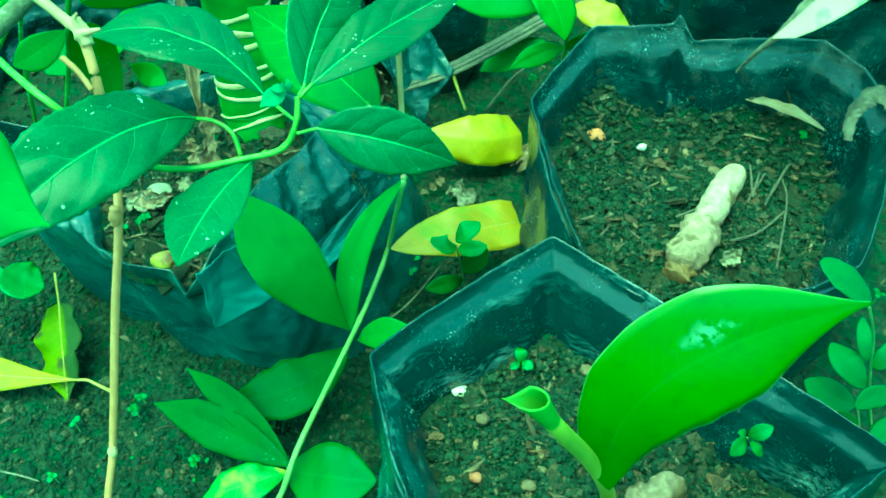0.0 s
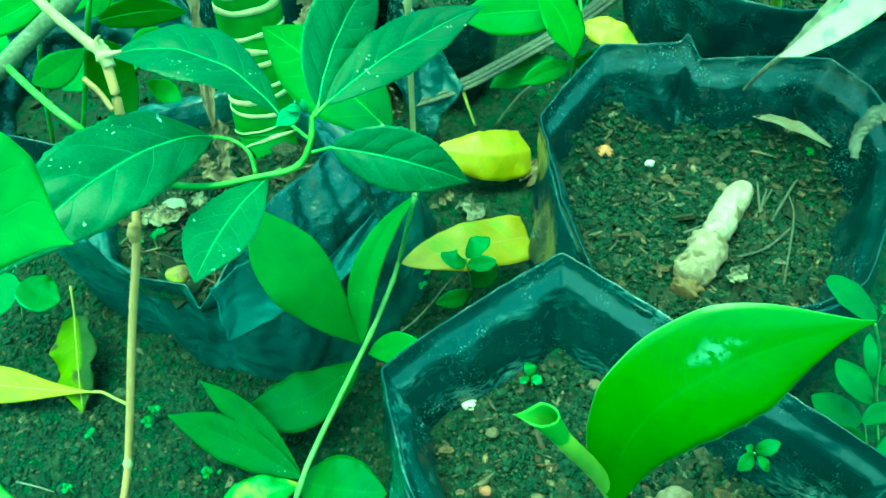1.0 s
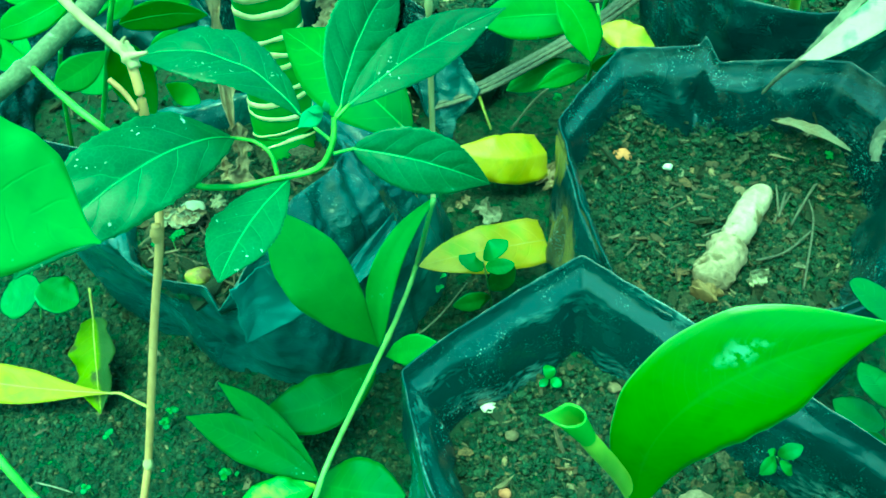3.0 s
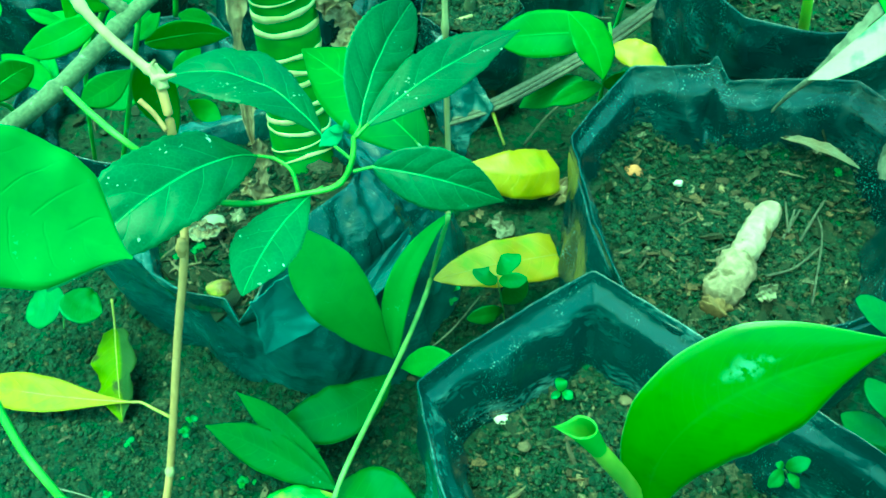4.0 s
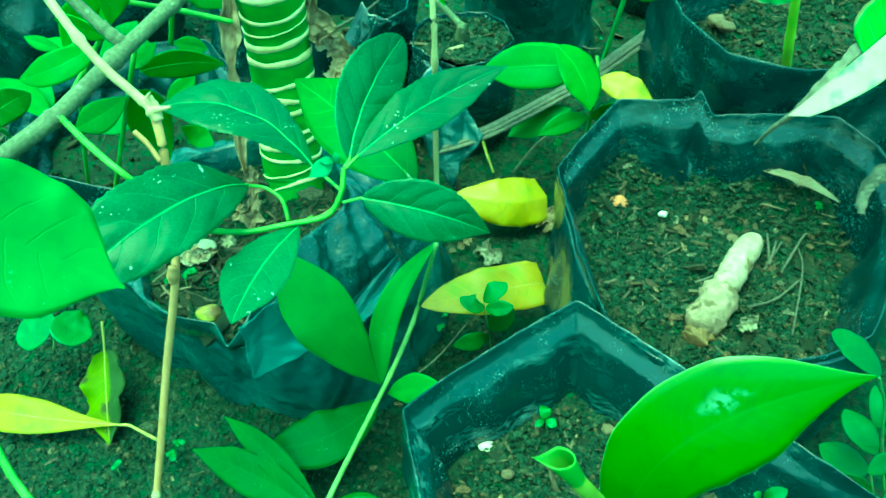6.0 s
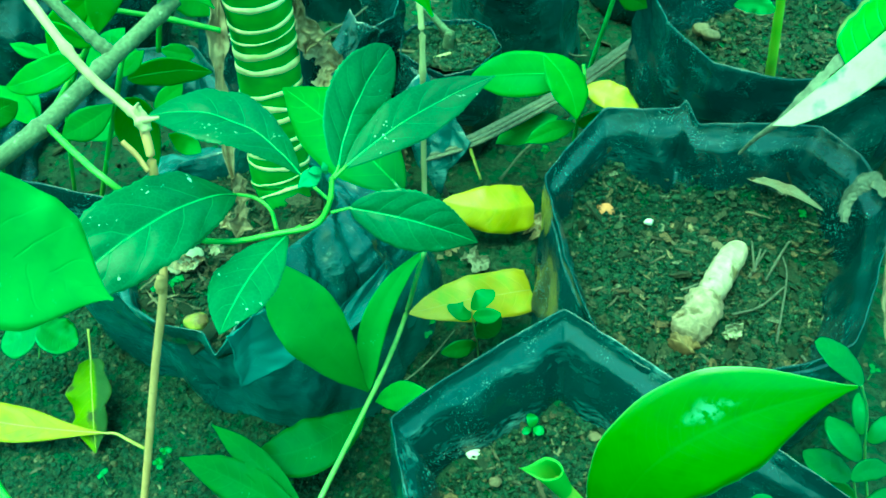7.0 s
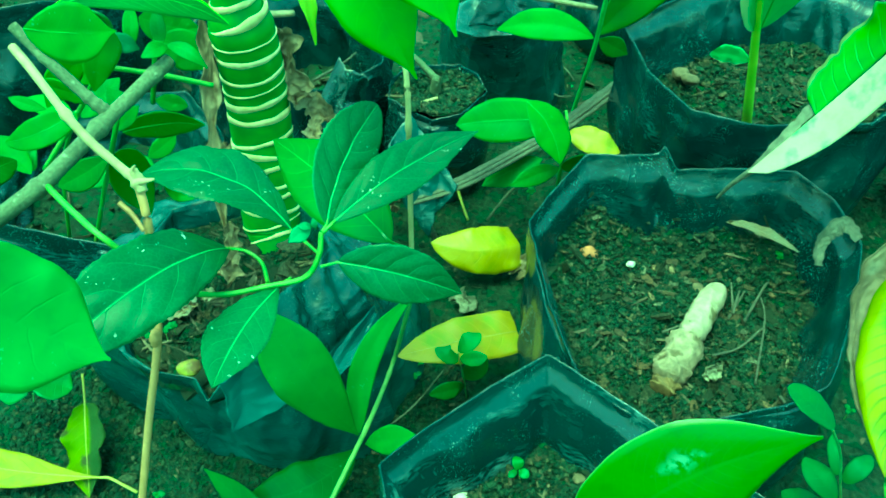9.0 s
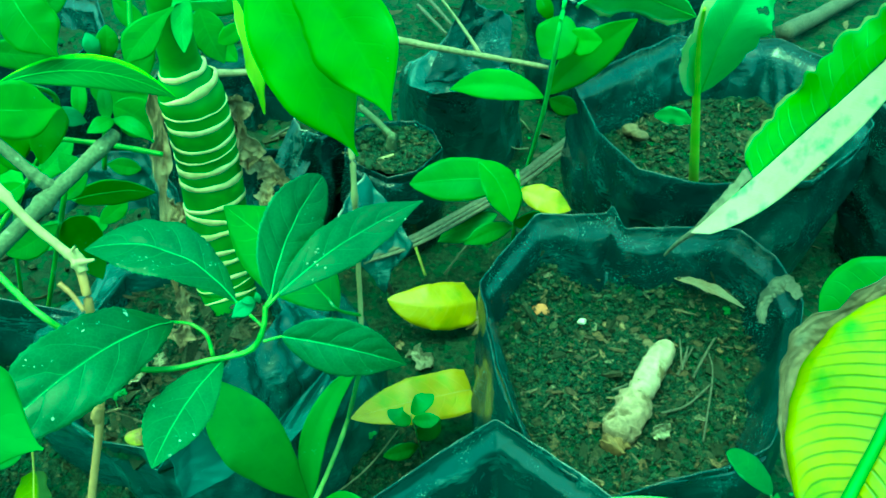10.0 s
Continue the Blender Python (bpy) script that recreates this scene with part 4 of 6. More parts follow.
cane = thing("cane_plant", (-0.11, 0.5, 0.1), "thick green cane with pale leaf-scar rings in a black bag", "plant")
line = spline(CANE_LOW + CANE_TOP[1:], 10)
run = [0.0]
for a, b in zip(line, line[1:]):
    run.append(run[-1] + (b - a).length)
total = run[-1]


def on_cane(d):
    k = 0
    while k < len(run) - 2 and run[k + 1] < d:
        k += 1
    f = (d - run[k]) / (run[k + 1] - run[k])
    return line[k].lerp(line[k + 1], f), (line[k + 1] - line[k]).normalized()


def cane_radius(d):
    u = max(0.0, min(1.0, (d / total - 0.715) / 0.10))
    return 0.0275 - 0.003 * (d / total) - 0.0105 * u * u * (3 - 2 * u)


rings, d = [], 0.012
rnd = random.Random(4)
while d < total * 0.79:
    rings.append((d, rnd.uniform(-0.22, 0.08), rnd.choice((0.0013, 0.0022, 0.0034, 0.0046))))
    d += rnd.uniform(0.011, 0.025) if d > 0.09 else rnd.uniform(0.010, 0.017)
steps = 150
centre, radii = [], []
for i in range(steps + 1):
    d = total * i / steps
    c, t = on_cane(d)
    centre.append(c)
    near = min(abs(d - q[0]) for q in rings)
    radii.append(cane_radius(d) * (1 - 0.02 * math.exp(-(near / 0.003) ** 2)))
v, f = tube(centre, radii, 32)
trunk = part("cane", v, f, M_CANE, cane, "glossy green cane")
for q, slant, wide in rings:
    vs, fs = [], []
    c, t = on_cane(q)
    side = t.cross(Vector((0, 1, 0))).normalized()
    front = side.cross(t)
    r = cane_radius(q) * 0.995
    for k in range(40):
        a = 2 * math.pi * k / 40
        out = side * math.cos(a) + front * math.sin(a)
        shift = t * (r * (slant * math.cos(a) * 1.6 - 0.10 * math.sin(a)) + 0.0012 * noise.noise(Vector((math.cos(a) * 2, math.sin(a) * 2, q * 90))))
        hw = wide * (0.75 + 0.6 * noise.noise(Vector((math.cos(a) * 1.5, math.sin(a) * 1.5, q * 70 + 4))))
        for off, lift in ((-hw, -0.0016), (-hw * 0.75, 0.0004), (hw * 0.75, 0.0006), (hw, -0.0016)):
            vs.append(c + shift + t * off + out * (r + lift))
    for k in range(40):
        j = (k + 1) % 40
        for m in range(3):
            fs.append((k * 4 + m, j * 4 + m, j * 4 + m + 1, k * 4 + m + 1))
    part("leaf_scar", vs, fs, M_RING, trunk, "pale ring left by a fallen leaf")
leaf(cane, M_MID, (-0.149, 0.548, 0.393), (-0.182, 0.512, 0.366), (0.374, -0.751, 0.544), 0.023, -0.003, 0.003, 0.70, sharp=0.8, pet=((-0.125, 0.582, 0.38),))
leaf(cane, M_PALE, (-0.146, 0.554, 0.405), (-0.148, 0.534, 0.363), (0.278, -0.872, 0.402), 0.015, -0.001, -0.001, 0.53, sharp=0.6)
leaf(cane, M_MID, (-0.16, 0.638, 0.349), (-0.143, 0.623, 0.308), (0.227, -0.881, 0.416), 0.028, -0.002, -0.000, 0.41, sharp=0.8)
leaf(cane, M_MID, (-0.177, 0.664, 0.34), (-0.113, 0.682, 0.348), (0.205, -0.9, 0.385), 0.030, 0.000, -0.001, 0.46, sharp=0.7)
leaf(cane, M_BRIGHT, (-0.123, 0.623, 0.344), (-0.143, 0.612, 0.332), (0.227, -0.876, 0.425), 0.015, 0.001, -0.000, 0.54, sharp=0.6)


def crumple(parent, points, width, seed, name="dry_sheath", material=M_SHEATH, widths=None, label="torn brown papery sheath"):
    """A torn, curled strip of papery dead leaf sheath."""
    line = spline(points, 20)
    n, nc = len(line), 14
    verts, faces = [], []
    for layer in (0, 1):
        for i, c in enumerate(line):
            t = (line[min(i + 1, n - 1)] - line[max(i - 1, 0)]).normalized()
            side = t.cross(Vector((0.1, -0.8, 0.6))).normalized()
            up = side.cross(t)
            s = i / (n - 1)
            w = width * (0.75 + 0.9 * noise.noise(Vector((s * 6, seed, 0.3)))) * min(1.0, 6 * s + 0.25, 6 * (1 - s) + 0.15)
            if widths:
                q = s * (len(widths) - 1)
                m = min(int(q), len(widths) - 2)
                w = (widths[m] + (widths[m + 1] - widths[m]) * (q - m)) * (1 + 0.3 * noise.noise(Vector((s * 9, seed, 0.3))))
            for k in range(nc + 1):
                v = -1 + 2 * k / nc
                tear = 1 + 0.45 * noise.noise(Vector((s * 14, seed + v, 2.0))) * abs(v)
                rise = width * (0.55 * noise.noise(Vector((s * 7, v * 1.6, seed))) + 0.45 * noise.noise(Vector((s * 20, v * 4, seed))) + 0.2 * noise.noise(Vector((s * 50, v * 9, seed))) + 0.5 * v * v)
                verts.append(c + side * (w * v * tear) + up * (rise - layer * 0.0008))
    row, top = nc + 1, n * (nc + 1)
    for i in range(n - 1):
        for k in range(nc):
            q = (i * row + k, (i + 1) * row + k, (i + 1) * row + k + 1, i * row + k + 1)
            faces.append(q)
            faces.append(tuple(top + x for x in q[::-1]))
        for k in (0, nc):
            faces.append((i * row + k, (i + 1) * row + k, top + (i + 1) * row + k, top + i * row + k))
    return part(name, verts, faces, material, parent, label)


for pts, wide, seed in ((SH_A, 0.0062, 1), (SH_B, 0.014, 2), (SH_C, 0.009, 3), (SH_D, 0.009, 4), (SH_E, 0.008, 5), (SH_F, 0.007, 6)):
    crumple(cane, pts, wide, seed)

# ---- branching shrub with dark leaves ----
shrub = thing("shrub", (-0.36, 0.33, 0.0), "grey-barked shrub with dark veined leaves on a green shoot", "shrub")
stem(shrub, "branch", M_BARKGREY, 0.0056, 0.0047, [(-0.288, 0.325, 0.285), (-0.268, 0.349, 0.296), (-0.241, 0.376, 0.308), (-0.214, 0.425, 0.321), (-0.184, 0.471, 0.336)], knots=4)
stem(shrub, "side_branch", M_BARKGREY, 0.0033, 0.0041, [(-0.267, 0.45, 0.37), (-0.246, 0.439, 0.351), (-0.228, 0.432, 0.334), (-0.214, 0.428, 0.322)], knots=4)
stem(shrub, "shoot", M_STEMGREEN, 0.0020, 0.0016, [(-0.241, 0.376, 0.308), (-0.217, 0.353, 0.305), (-0.193, 0.334, 0.3), (-0.163, 0.336, 0.262), (-0.138, 0.338, 0.254), (-0.113, 0.346, 0.253), (-0.089, 0.349, 0.258), (-0.08, 0.355, 0.27), (-0.078, 0.363, 0.283)], knots=5)
leaf(shrub, M_DARK, (-0.137, 0.367, 0.265), (-0.214, 0.249, 0.279), (0.50, -0.20, 0.83), 0.047, -0.004, 0.031, 0.52, sharp=0.8, rib=M_VEIN, wave=0.05, pet=((-0.113, 0.354, 0.248), (-0.117, 0.362, 0.258), (-0.127, 0.368, 0.262),), quilted=0.055, nl=72, nc=20)
leaf(shrub, M_DARK, (-0.105, 0.35, 0.25), (-0.126, 0.262, 0.262), (0.176, 0.092, 0.98), 0.035, -0.004, 0.001, 0.57, sharp=0.75, rib=M_VEIN, pet=((-0.099, 0.357, 0.25),), quilted=0.055, nl=72, nc=20)
leaf(shrub, M_DARK, (-0.066, 0.34, 0.28), (0.007, 0.34, 0.255), (0.162, -0.866, 0.474), 0.034, 0.004, 0.008, 0.44, sharp=0.8, rib=M_VEIN, pet=((-0.076, 0.336, 0.28),), quilted=0.055, nl=72, nc=20)
leaf(shrub, M_DARK, (-0.099, 0.377, 0.272), (-0.191, 0.395, 0.3), (0.296, 0.026, 0.955), 0.054, -0.008, 0.014, 0.57, sharp=0.75, rib=M_VEIN, pet=((-0.08, 0.356, 0.272),), quilted=0.055, nl=72, nc=20)
leaf(shrub, M_DARK, (-0.075, 0.367, 0.286), (-0.048, 0.449, 0.318), (0.673, -0.451, 0.587), 0.044, 0.003, -0.006, 0.53, sharp=0.55, drip=0, rib=M_VEIN, pet=((-0.078, 0.363, 0.283),), quilted=0.055, nl=72, nc=20)
leaf(shrub, M_DARK, (-0.072, 0.367, 0.286), (0.018, 0.445, 0.301), (0.214, -0.417, 0.883), 0.033, 0.006, -0.002, 0.50, sharp=0.9, rib=M_VEIN, pet=((-0.077, 0.362, 0.283),), quilted=0.055, nl=72, nc=20)
leaf(shrub, M_TEAL, (-0.084, 0.363, 0.285), (-0.095, 0.348, 0.288), (0.624, -0.315, 0.715), 0.010, -0.001, 0.002, 0.52, sharp=0.9)
leaf(shrub, M_TEAL, (-0.082, 0.364, 0.286), (-0.091, 0.358, 0.292), (0.686, -0.49, 0.539), 0.005, -0.000, 0.003, 0.70, sharp=0.9)
leaf(shrub, M_TEAL, (-0.081, 0.363, 0.285), (-0.082, 0.362, 0.295), (0.258, -0.963, -0.07), 0.004, -0.000, 0.002, 0.70, sharp=0.9)
leaf(shrub, M_MID, (-0.19, 0.482, 0.34), (-0.159, 0.466, 0.333), (0.016, -0.375, 0.927), 0.011, -0.000, 0.008, 0.56, sharp=0.9)
leaf(shrub, M_MID, (-0.189, 0.483, 0.34), (-0.197, 0.458, 0.345), (0.663, -0.063, 0.746), 0.011, 0.002, 0.007, 0.70, sharp=0.7)
leaf(shrub, M_MID, (-0.192, 0.481, 0.339), (-0.2, 0.511, 0.354), (0.207, -0.393, 0.896), 0.010, 0.000, -0.001, 0.47, sharp=0.8)
stem(shrub, "twig", M_STEMGREEN, 0.0018, 0.0020, [(-0.243, 0.513, 0.305), (-0.209, 0.521, 0.294), (-0.176, 0.526, 0.283)], knots=3)

stick = thing("dry_stalk", (-0.16, 0.2, 0.0), "thin straw-coloured jointed stalk, cut at its tip", "stalk")
stem(stick, "stem", M_STALKPALE, 0.0024, 0.0026, [(-0.237, 0.389, 0.39), (-0.226, 0.379, 0.383), (-0.201, 0.359, 0.358), (-0.181, 0.349, 0.342), (-0.17, 0.343, 0.336)], knots=3)
stem(stick, "stem", M_STALK, 0.0025, 0.0022, [(-0.171, 0.345, 0.336), (-0.167, 0.333, 0.314), (-0.173, 0.330, 0.262), (-0.172, 0.309, 0.240), (-0.183, 0.288, 0.190), (-0.199, 0.252, 0.108), (-0.207, 0.228, 0.07), (-0.216, 0.20, -0.004)])


def swollen(parent, at, along, r, material, seed):
    """A joint of a stalk: an uneven swelling with a collar on it."""
    at, along = Vector(at), Vector(along).normalized()
    rnd = random.Random(seed)
    line, radii = [], []
    for i in range(11):
        x = i / 10 * 2 - 1
        line.append(at + along * (r * 2.2 * x))
        radii.append(r * (1 + 0.42 * math.exp(-(x / 0.42) ** 2) + (0.16 if i in (3, 6) else 0.0)) * rnd.uniform(0.95, 1.05))
    v, f = tube(line, radii, 14, 0.2, seed=seed)
    return part("joint", v, f, material, parent, "swollen joint of the stalk")


swollen(stick, (-0.1715, 0.3085, 0.248), (-0.1, -0.12, -0.6), 0.0024, M_STALK, 2)
swollen(stick, (-0.1995, 0.2505, 0.105), (-0.19, -0.42, -1.0), 0.0022, M_STALKPALE, 3)
swollen(stick, (-0.1705, 0.3435, 0.3355), (0.3, -0.4, -0.5), 0.0030, M_STALKPALE, 4)
stem(stick, "spur", M_STALKPALE, 0.0026, 0.0007, [(-0.171, 0.342, 0.336), (-0.166, 0.341, 0.3375), (-0.160, 0.341, 0.339)])
stem(stick, "spur", M_STALKPALE, 0.0020, 0.0006, [(-0.171, 0.343, 0.338), (-0.172, 0.344, 0.342), (-0.170, 0.345, 0.345)])
stem(stick, "stub", M_STUB, 0.0013, 0.0015, [(-0.166, 0.324, 0.317), (-0.172, 0.329, 0.324), (-0.179, 0.333, 0.329)])

vine = thing("climbing_plant", (-0.1, 0.3, 0.0), "slender green stem with paired lance-shaped leaves", "plant")
stem(vine, "stem", M_STEMVINE, 0.0020, 0.0019, [(-0.127, 0.226, 0.03), (-0.108, 0.249, 0.045), (-0.095, 0.279, 0.064), (-0.064, 0.362, 0.074), (-0.052, 0.4, 0.076), (-0.042, 0.432, 0.085), (-0.027, 0.423, 0.165)], knots=4)
stem(vine, "stem", M_STALKPALE, 0.0019, 0.0018, [(-0.027, 0.425, 0.160), (-0.027, 0.438, 0.200), (-0.028, 0.450, 0.265), (-0.029, 0.460, 0.325), (-0.035, 0.485, 0.355), (-0.049, 0.547, 0.397)], knots=4)
leaf(vine, M_MID, (-0.040, 0.411, 0.232), (-0.135, 0.516, 0.242), (0.18, -0.75, 0.64), 0.055, -0.003, 0.004, 0.46, sharp=0.8, wave=0.03, rib=M_BRIGHTVEIN, pet=((-0.027, 0.438, 0.200),))
leaf(vine, M_LANCE, (-0.068, 0.367, 0.068), (-0.133, 0.387, 0.19), (0.431, -0.825, 0.365), 0.047, 0.003, 0.012, 0.63, sharp=0.7, wave=0.04)
leaf(vine, M_LANCE, (-0.068, 0.373, 0.062), (-0.024, 0.427, 0.165), (-0.048, -0.876, 0.48), 0.021, 0.016, 0.002, 0.41, sharp=0.75, wave=0.06)
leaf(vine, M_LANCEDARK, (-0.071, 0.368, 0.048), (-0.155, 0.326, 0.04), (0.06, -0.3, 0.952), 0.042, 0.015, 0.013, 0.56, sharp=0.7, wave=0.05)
leaf(vine, M_LANCE, (-0.063, 0.364, 0.06), (-0.021, 0.337, 0.11), (-0.779, -0.492, 0.389), 0.022, 0.001, 0.006, 0.65, sharp=0.65)
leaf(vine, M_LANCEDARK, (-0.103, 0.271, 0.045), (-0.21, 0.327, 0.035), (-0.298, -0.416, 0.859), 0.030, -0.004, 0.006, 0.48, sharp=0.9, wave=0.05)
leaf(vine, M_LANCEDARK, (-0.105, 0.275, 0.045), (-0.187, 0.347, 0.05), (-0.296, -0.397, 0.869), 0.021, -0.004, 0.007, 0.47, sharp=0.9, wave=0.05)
leaf(vine, M_DARKMID, (-0.104, 0.269, 0.045), (-0.044, 0.253, 0.06), (-0.305, -0.294, 0.906), 0.044, -0.002, 0.006, 0.52, sharp=0.6, wave=0.03)
leaf(vine, M_YELGREEN, (-0.106, 0.269, 0.042), (-0.161, 0.254, 0.035), (-0.072, -0.193, 0.979), 0.029, 0.002, 0.005, 0.54, sharp=0.7, wave=0.08)
leaf(vine, M_HANG, (-0.077, 0.459, 0.458), (-0.021, 0.406, 0.363), (-0.059, -0.886, 0.459), 0.050, -0.001, 0.007, 0.46, sharp=0.78, wave=0.04, drip=0.92)
leaf(vine, M_HANG, (-0.066, 0.437, 0.478), (0, 0.367, 0.411), (-0.356, -0.799, 0.484), 0.048, 0.009, 0.002, 0.60, sharp=0.85, wave=0.04, drip=0.92)
leaf(vine, M_YELHANG, (-0.12, 0.585, 0.384), (-0.099, 0.54, 0.31), (0.657, -0.547, 0.519), 0.014, -0.003, 0.008, 0.50, sharp=0.7, wave=0.15)

# ---- fallen leaves ----
yellow_leaf = thing("fallen_leaf", (0.07, 0.6, 0.0), "curled yellow fallen leaf on damp earth", "leaf", "fallen leaves")
yellow_leaf_b = thing("fallen_leaf", (0.02, 0.47, 0.0), "long yellow fallen leaf under a small weed", "leaf", "fallen leaves")
yellow_leaf_c = thing("fallen_leaf", (-0.3, 0.36, 0.0), "yellow fallen leaf with a long stalk", "leaf", "fallen leaves")
mottled_leaf = thing("fallen_leaf", (-0.3, 0.4, 0.0), "mottled yellow-green decaying leaf on the earth", "leaf", "fallen leaves")
yellow_leaf_d = thing("hanging_leaf", (0.15, 0.65, 0.15), "small yellow leaf beside a black bag", "leaf", "fallen leaves")
leaf(yellow_leaf, M_YELLOW, (0.078, 0.627, 0.035), (-0.014, 0.612, 0.05), (0.224, -0.614, 0.757), 0.050, 0.008, 0.012, 0.47, sharp=0.5, wave=0.06, cut=0.22, fold=-0.25, thick=0.0007)
leaf(yellow_leaf_b, M_YELLOW, (0.064, 0.484, 0.06), (-0.04, 0.441, 0.075), (0.23, -0.226, 0.947), 0.045, -0.001, 0.002, 0.50, sharp=0.6, cut=0.3, wave=0.05, rib=M_YELVEIN, thick=0.0007)
leaf(yellow_leaf_c, M_YELDULL, (-0.272, 0.358, 0.018), (-0.425, 0.374, 0.024), (-0.107, -0.33, 0.938), 0.031, 0.004, 0.004, 0.60, sharp=1.2, wave=0.05, rib=M_YELVEIN, thick=0.0007, drip=0, pet=((-0.249, 0.350, 0.010), (-0.261, 0.3535, 0.016)), nl=40)
leaf(mottled_leaf, M_MOTTLED, (-0.307, 0.42, 0.035), (-0.287, 0.346, 0.008), (-0.195, -0.382, 0.903), 0.036, 0.000, 0.001, 0.38, sharp=0.6, wave=0.16, pet=((-0.311, 0.439, 0.05),), fold=0.35, rib=M_YELVEIN)
leaf(yellow_leaf_d, M_YELLOW, (0.118, 0.652, 0.16), (0.165, 0.632, 0.15), (-0.099, -0.622, 0.777), 0.027, -0.002, 0.007, 0.47, sharp=0.6, wave=0.08)

# ---- young ginger in the near bag ----
ginger = thing("ginger_shoot", (0.1, 0.17, 0.1), "young shoot with one broad glossy leaf and a rolled one", "plant")
stem(ginger, "pseudostem", M_STEMPALE, 0.0045, 0.0036, [(0.094, 0.211, 0.105), (0.085, 0.207, 0.145), (0.067, 0.194, 0.2), (0.047, 0.175, 0.257), (0.037, 0.171, 0.279)], knots=0)
leaf(ginger, M_GINGER, (0.082, 0.195, 0.165), (0.167, 0.208, 0.3), (-0.334, -0.895, 0.296), 0.058, 0.036, 0.021, 0.64, nl=48, sharp=0.46, wave=0.006, fold=0.05, drip=0.90, lump=0.02)
ROLL_AT = [(0.04, 0.171, 0.274), (0.031, 0.171, 0.291)]
ROLL_TIP = (0.019, 0.17, 0.293)


def rolled_leaf(parent, base, mouth, tip, r0, r1):
    """A leaf still rolled into a tube, its mouth cut slantwise and drawn out to a point."""
    base, mouth, tip = Vector(base), Vector(mouth), Vector(tip)
    axis = mouth - base
    t = axis.normalized()
    out = (tip - mouth)
    out = (out - t * out.dot(t)).normalized()
    side = t.cross(out)
    seg, rows, verts, faces = 28, 14, [], []
    for shell in (0, 1):
        for i in range(rows + 1):
            s = i / rows
            for k in range(seg):
                a = 2 * math.pi * k / seg
                r = (r0 + (r1 - r0) * s) * (0.84 if shell else 1.0)
                c = base + axis * s + (out * math.cos(a) + side * math.sin(a)) * r
                pull = max(0.0, math.cos(a)) ** 3 * max(0.0, (s - 0.72) / 0.28) ** 1.5
                c = c.lerp(tip, 0.97 * pull) if not shell else c.lerp(tip - t * 0.0006, 0.96 * pull)
                c += t * (-0.004 * max(0.0, -math.cos(a)) * max(0.0, (s - 0.7) / 0.3))
                verts.append(c)
    row, top = seg, (rows + 1) * seg
    for i in range(rows):
        for k in range(seg):
            j = (k + 1) % seg
            q = (i * row + k, i * row + j, (i + 1) * row + j, (i + 1) * row + k)
            faces.append(q)
            faces.append(tuple(top + v for v in q[::-1]))
    for k in range(seg):
        j = (k + 1) % seg
        faces.append((rows * row + k, rows * row + j, top + rows * row + j, top + rows * row + k))
    return part("rolled_leaf", verts, faces, M_ROLLED, parent, "pale green leaf still rolled into a tube")


rolled_leaf(ginger, ROLL_AT[0], ROLL_AT[1], ROLL_TIP, 0.0036, 0.0056)

# ---- weeds ----
weed_a = thing("weed", (0.02, 0.45, 0.0), "small three-leaved weed over a yellow leaf", "weed", "weeds")
leaf(weed_a, M_WEED, (0.01, 0.436, 0.09), (0.028, 0.446, 0.1), (-0.328, -0.303, 0.895), 0.017, -0.003, 0.006, 0.51, sharp=0.5)
leaf(weed_a, M_WEED, (0.009, 0.432, 0.09), (-0.008, 0.43, 0.1), (0.514, -0.135, 0.847), 0.019, 0.007, 0.006, 0.67, sharp=0.5)
leaf(weed_a, M_WEED, (0.012, 0.427, 0.09), (0.033, 0.421, 0.1), (-0.456, -0.717, 0.528), 0.013, -0.001, 0.001, 0.51, sharp=0.5)
leaf(weed_a, M_WEED, (0.015, 0.439, 0.05), (0.034, 0.427, 0.09), (-0.629, -0.774, 0.067), 0.018, -0.001, 0.000, 0.51, sharp=0.6)
leaf(weed_a, M_WEED, (0.017, 0.437, 0.04), (-0.013, 0.42, 0.05), (0.549, -0.727, 0.412), 0.016, -0.004, 0.008, 0.64, sharp=0.5)
stem(weed_a, "stem", M_STEMVINE, 0.0008, 0.0006, [(0.02, 0.448, 0.01), (0.016, 0.439, 0.05), (0.01, 0.433, 0.09)])
weed_b = thing("weed", (0.05, 0.31, 0.1), "tiny clover-like seedling in potting soil", "weed", "weeds")
leaf(weed_b, M_WEED, (0.051, 0.311, 0.11), (0.05, 0.32, 0.112), (0.027, -0.214, 0.976), 0.008, 0.001, 0.004, 0.37, sharp=0.4)
leaf(weed_b, M_WEED, (0.049, 0.31, 0.11), (0.043, 0.305, 0.11), (0.233, -0.279, 0.931), 0.005, 0.000, 0.001, 0.58, sharp=0.4)
leaf(weed_b, M_WEED, (0.051, 0.31, 0.11), (0.057, 0.305, 0.11), (-0.172, -0.206, 0.963), 0.007, -0.000, 0.001, 0.54, sharp=0.4)
stem(weed_b, "stem", M_STEMVINE, 0.0006, 0.0005, [(0.052, 0.308, 0.095), (0.051, 0.31, 0.11)])
weed_c = thing("weed", (0.2, 0.27, 0.1), "small round-leaved seedling at the bag wall", "weed", "weeds")
leaf(weed_c, M_WEED, (0.171, 0.239, 0.140), (0.182, 0.239, 0.150), (-0.546, -0.585, 0.6), 0.009, 0.000, 0.003, 0.54, sharp=0.5)
leaf(weed_c, M_WEED, (0.169, 0.237, 0.140), (0.158, 0.227, 0.140), (0.37, -0.407, 0.835), 0.009, -0.001, 0.003, 0.59, sharp=0.5)
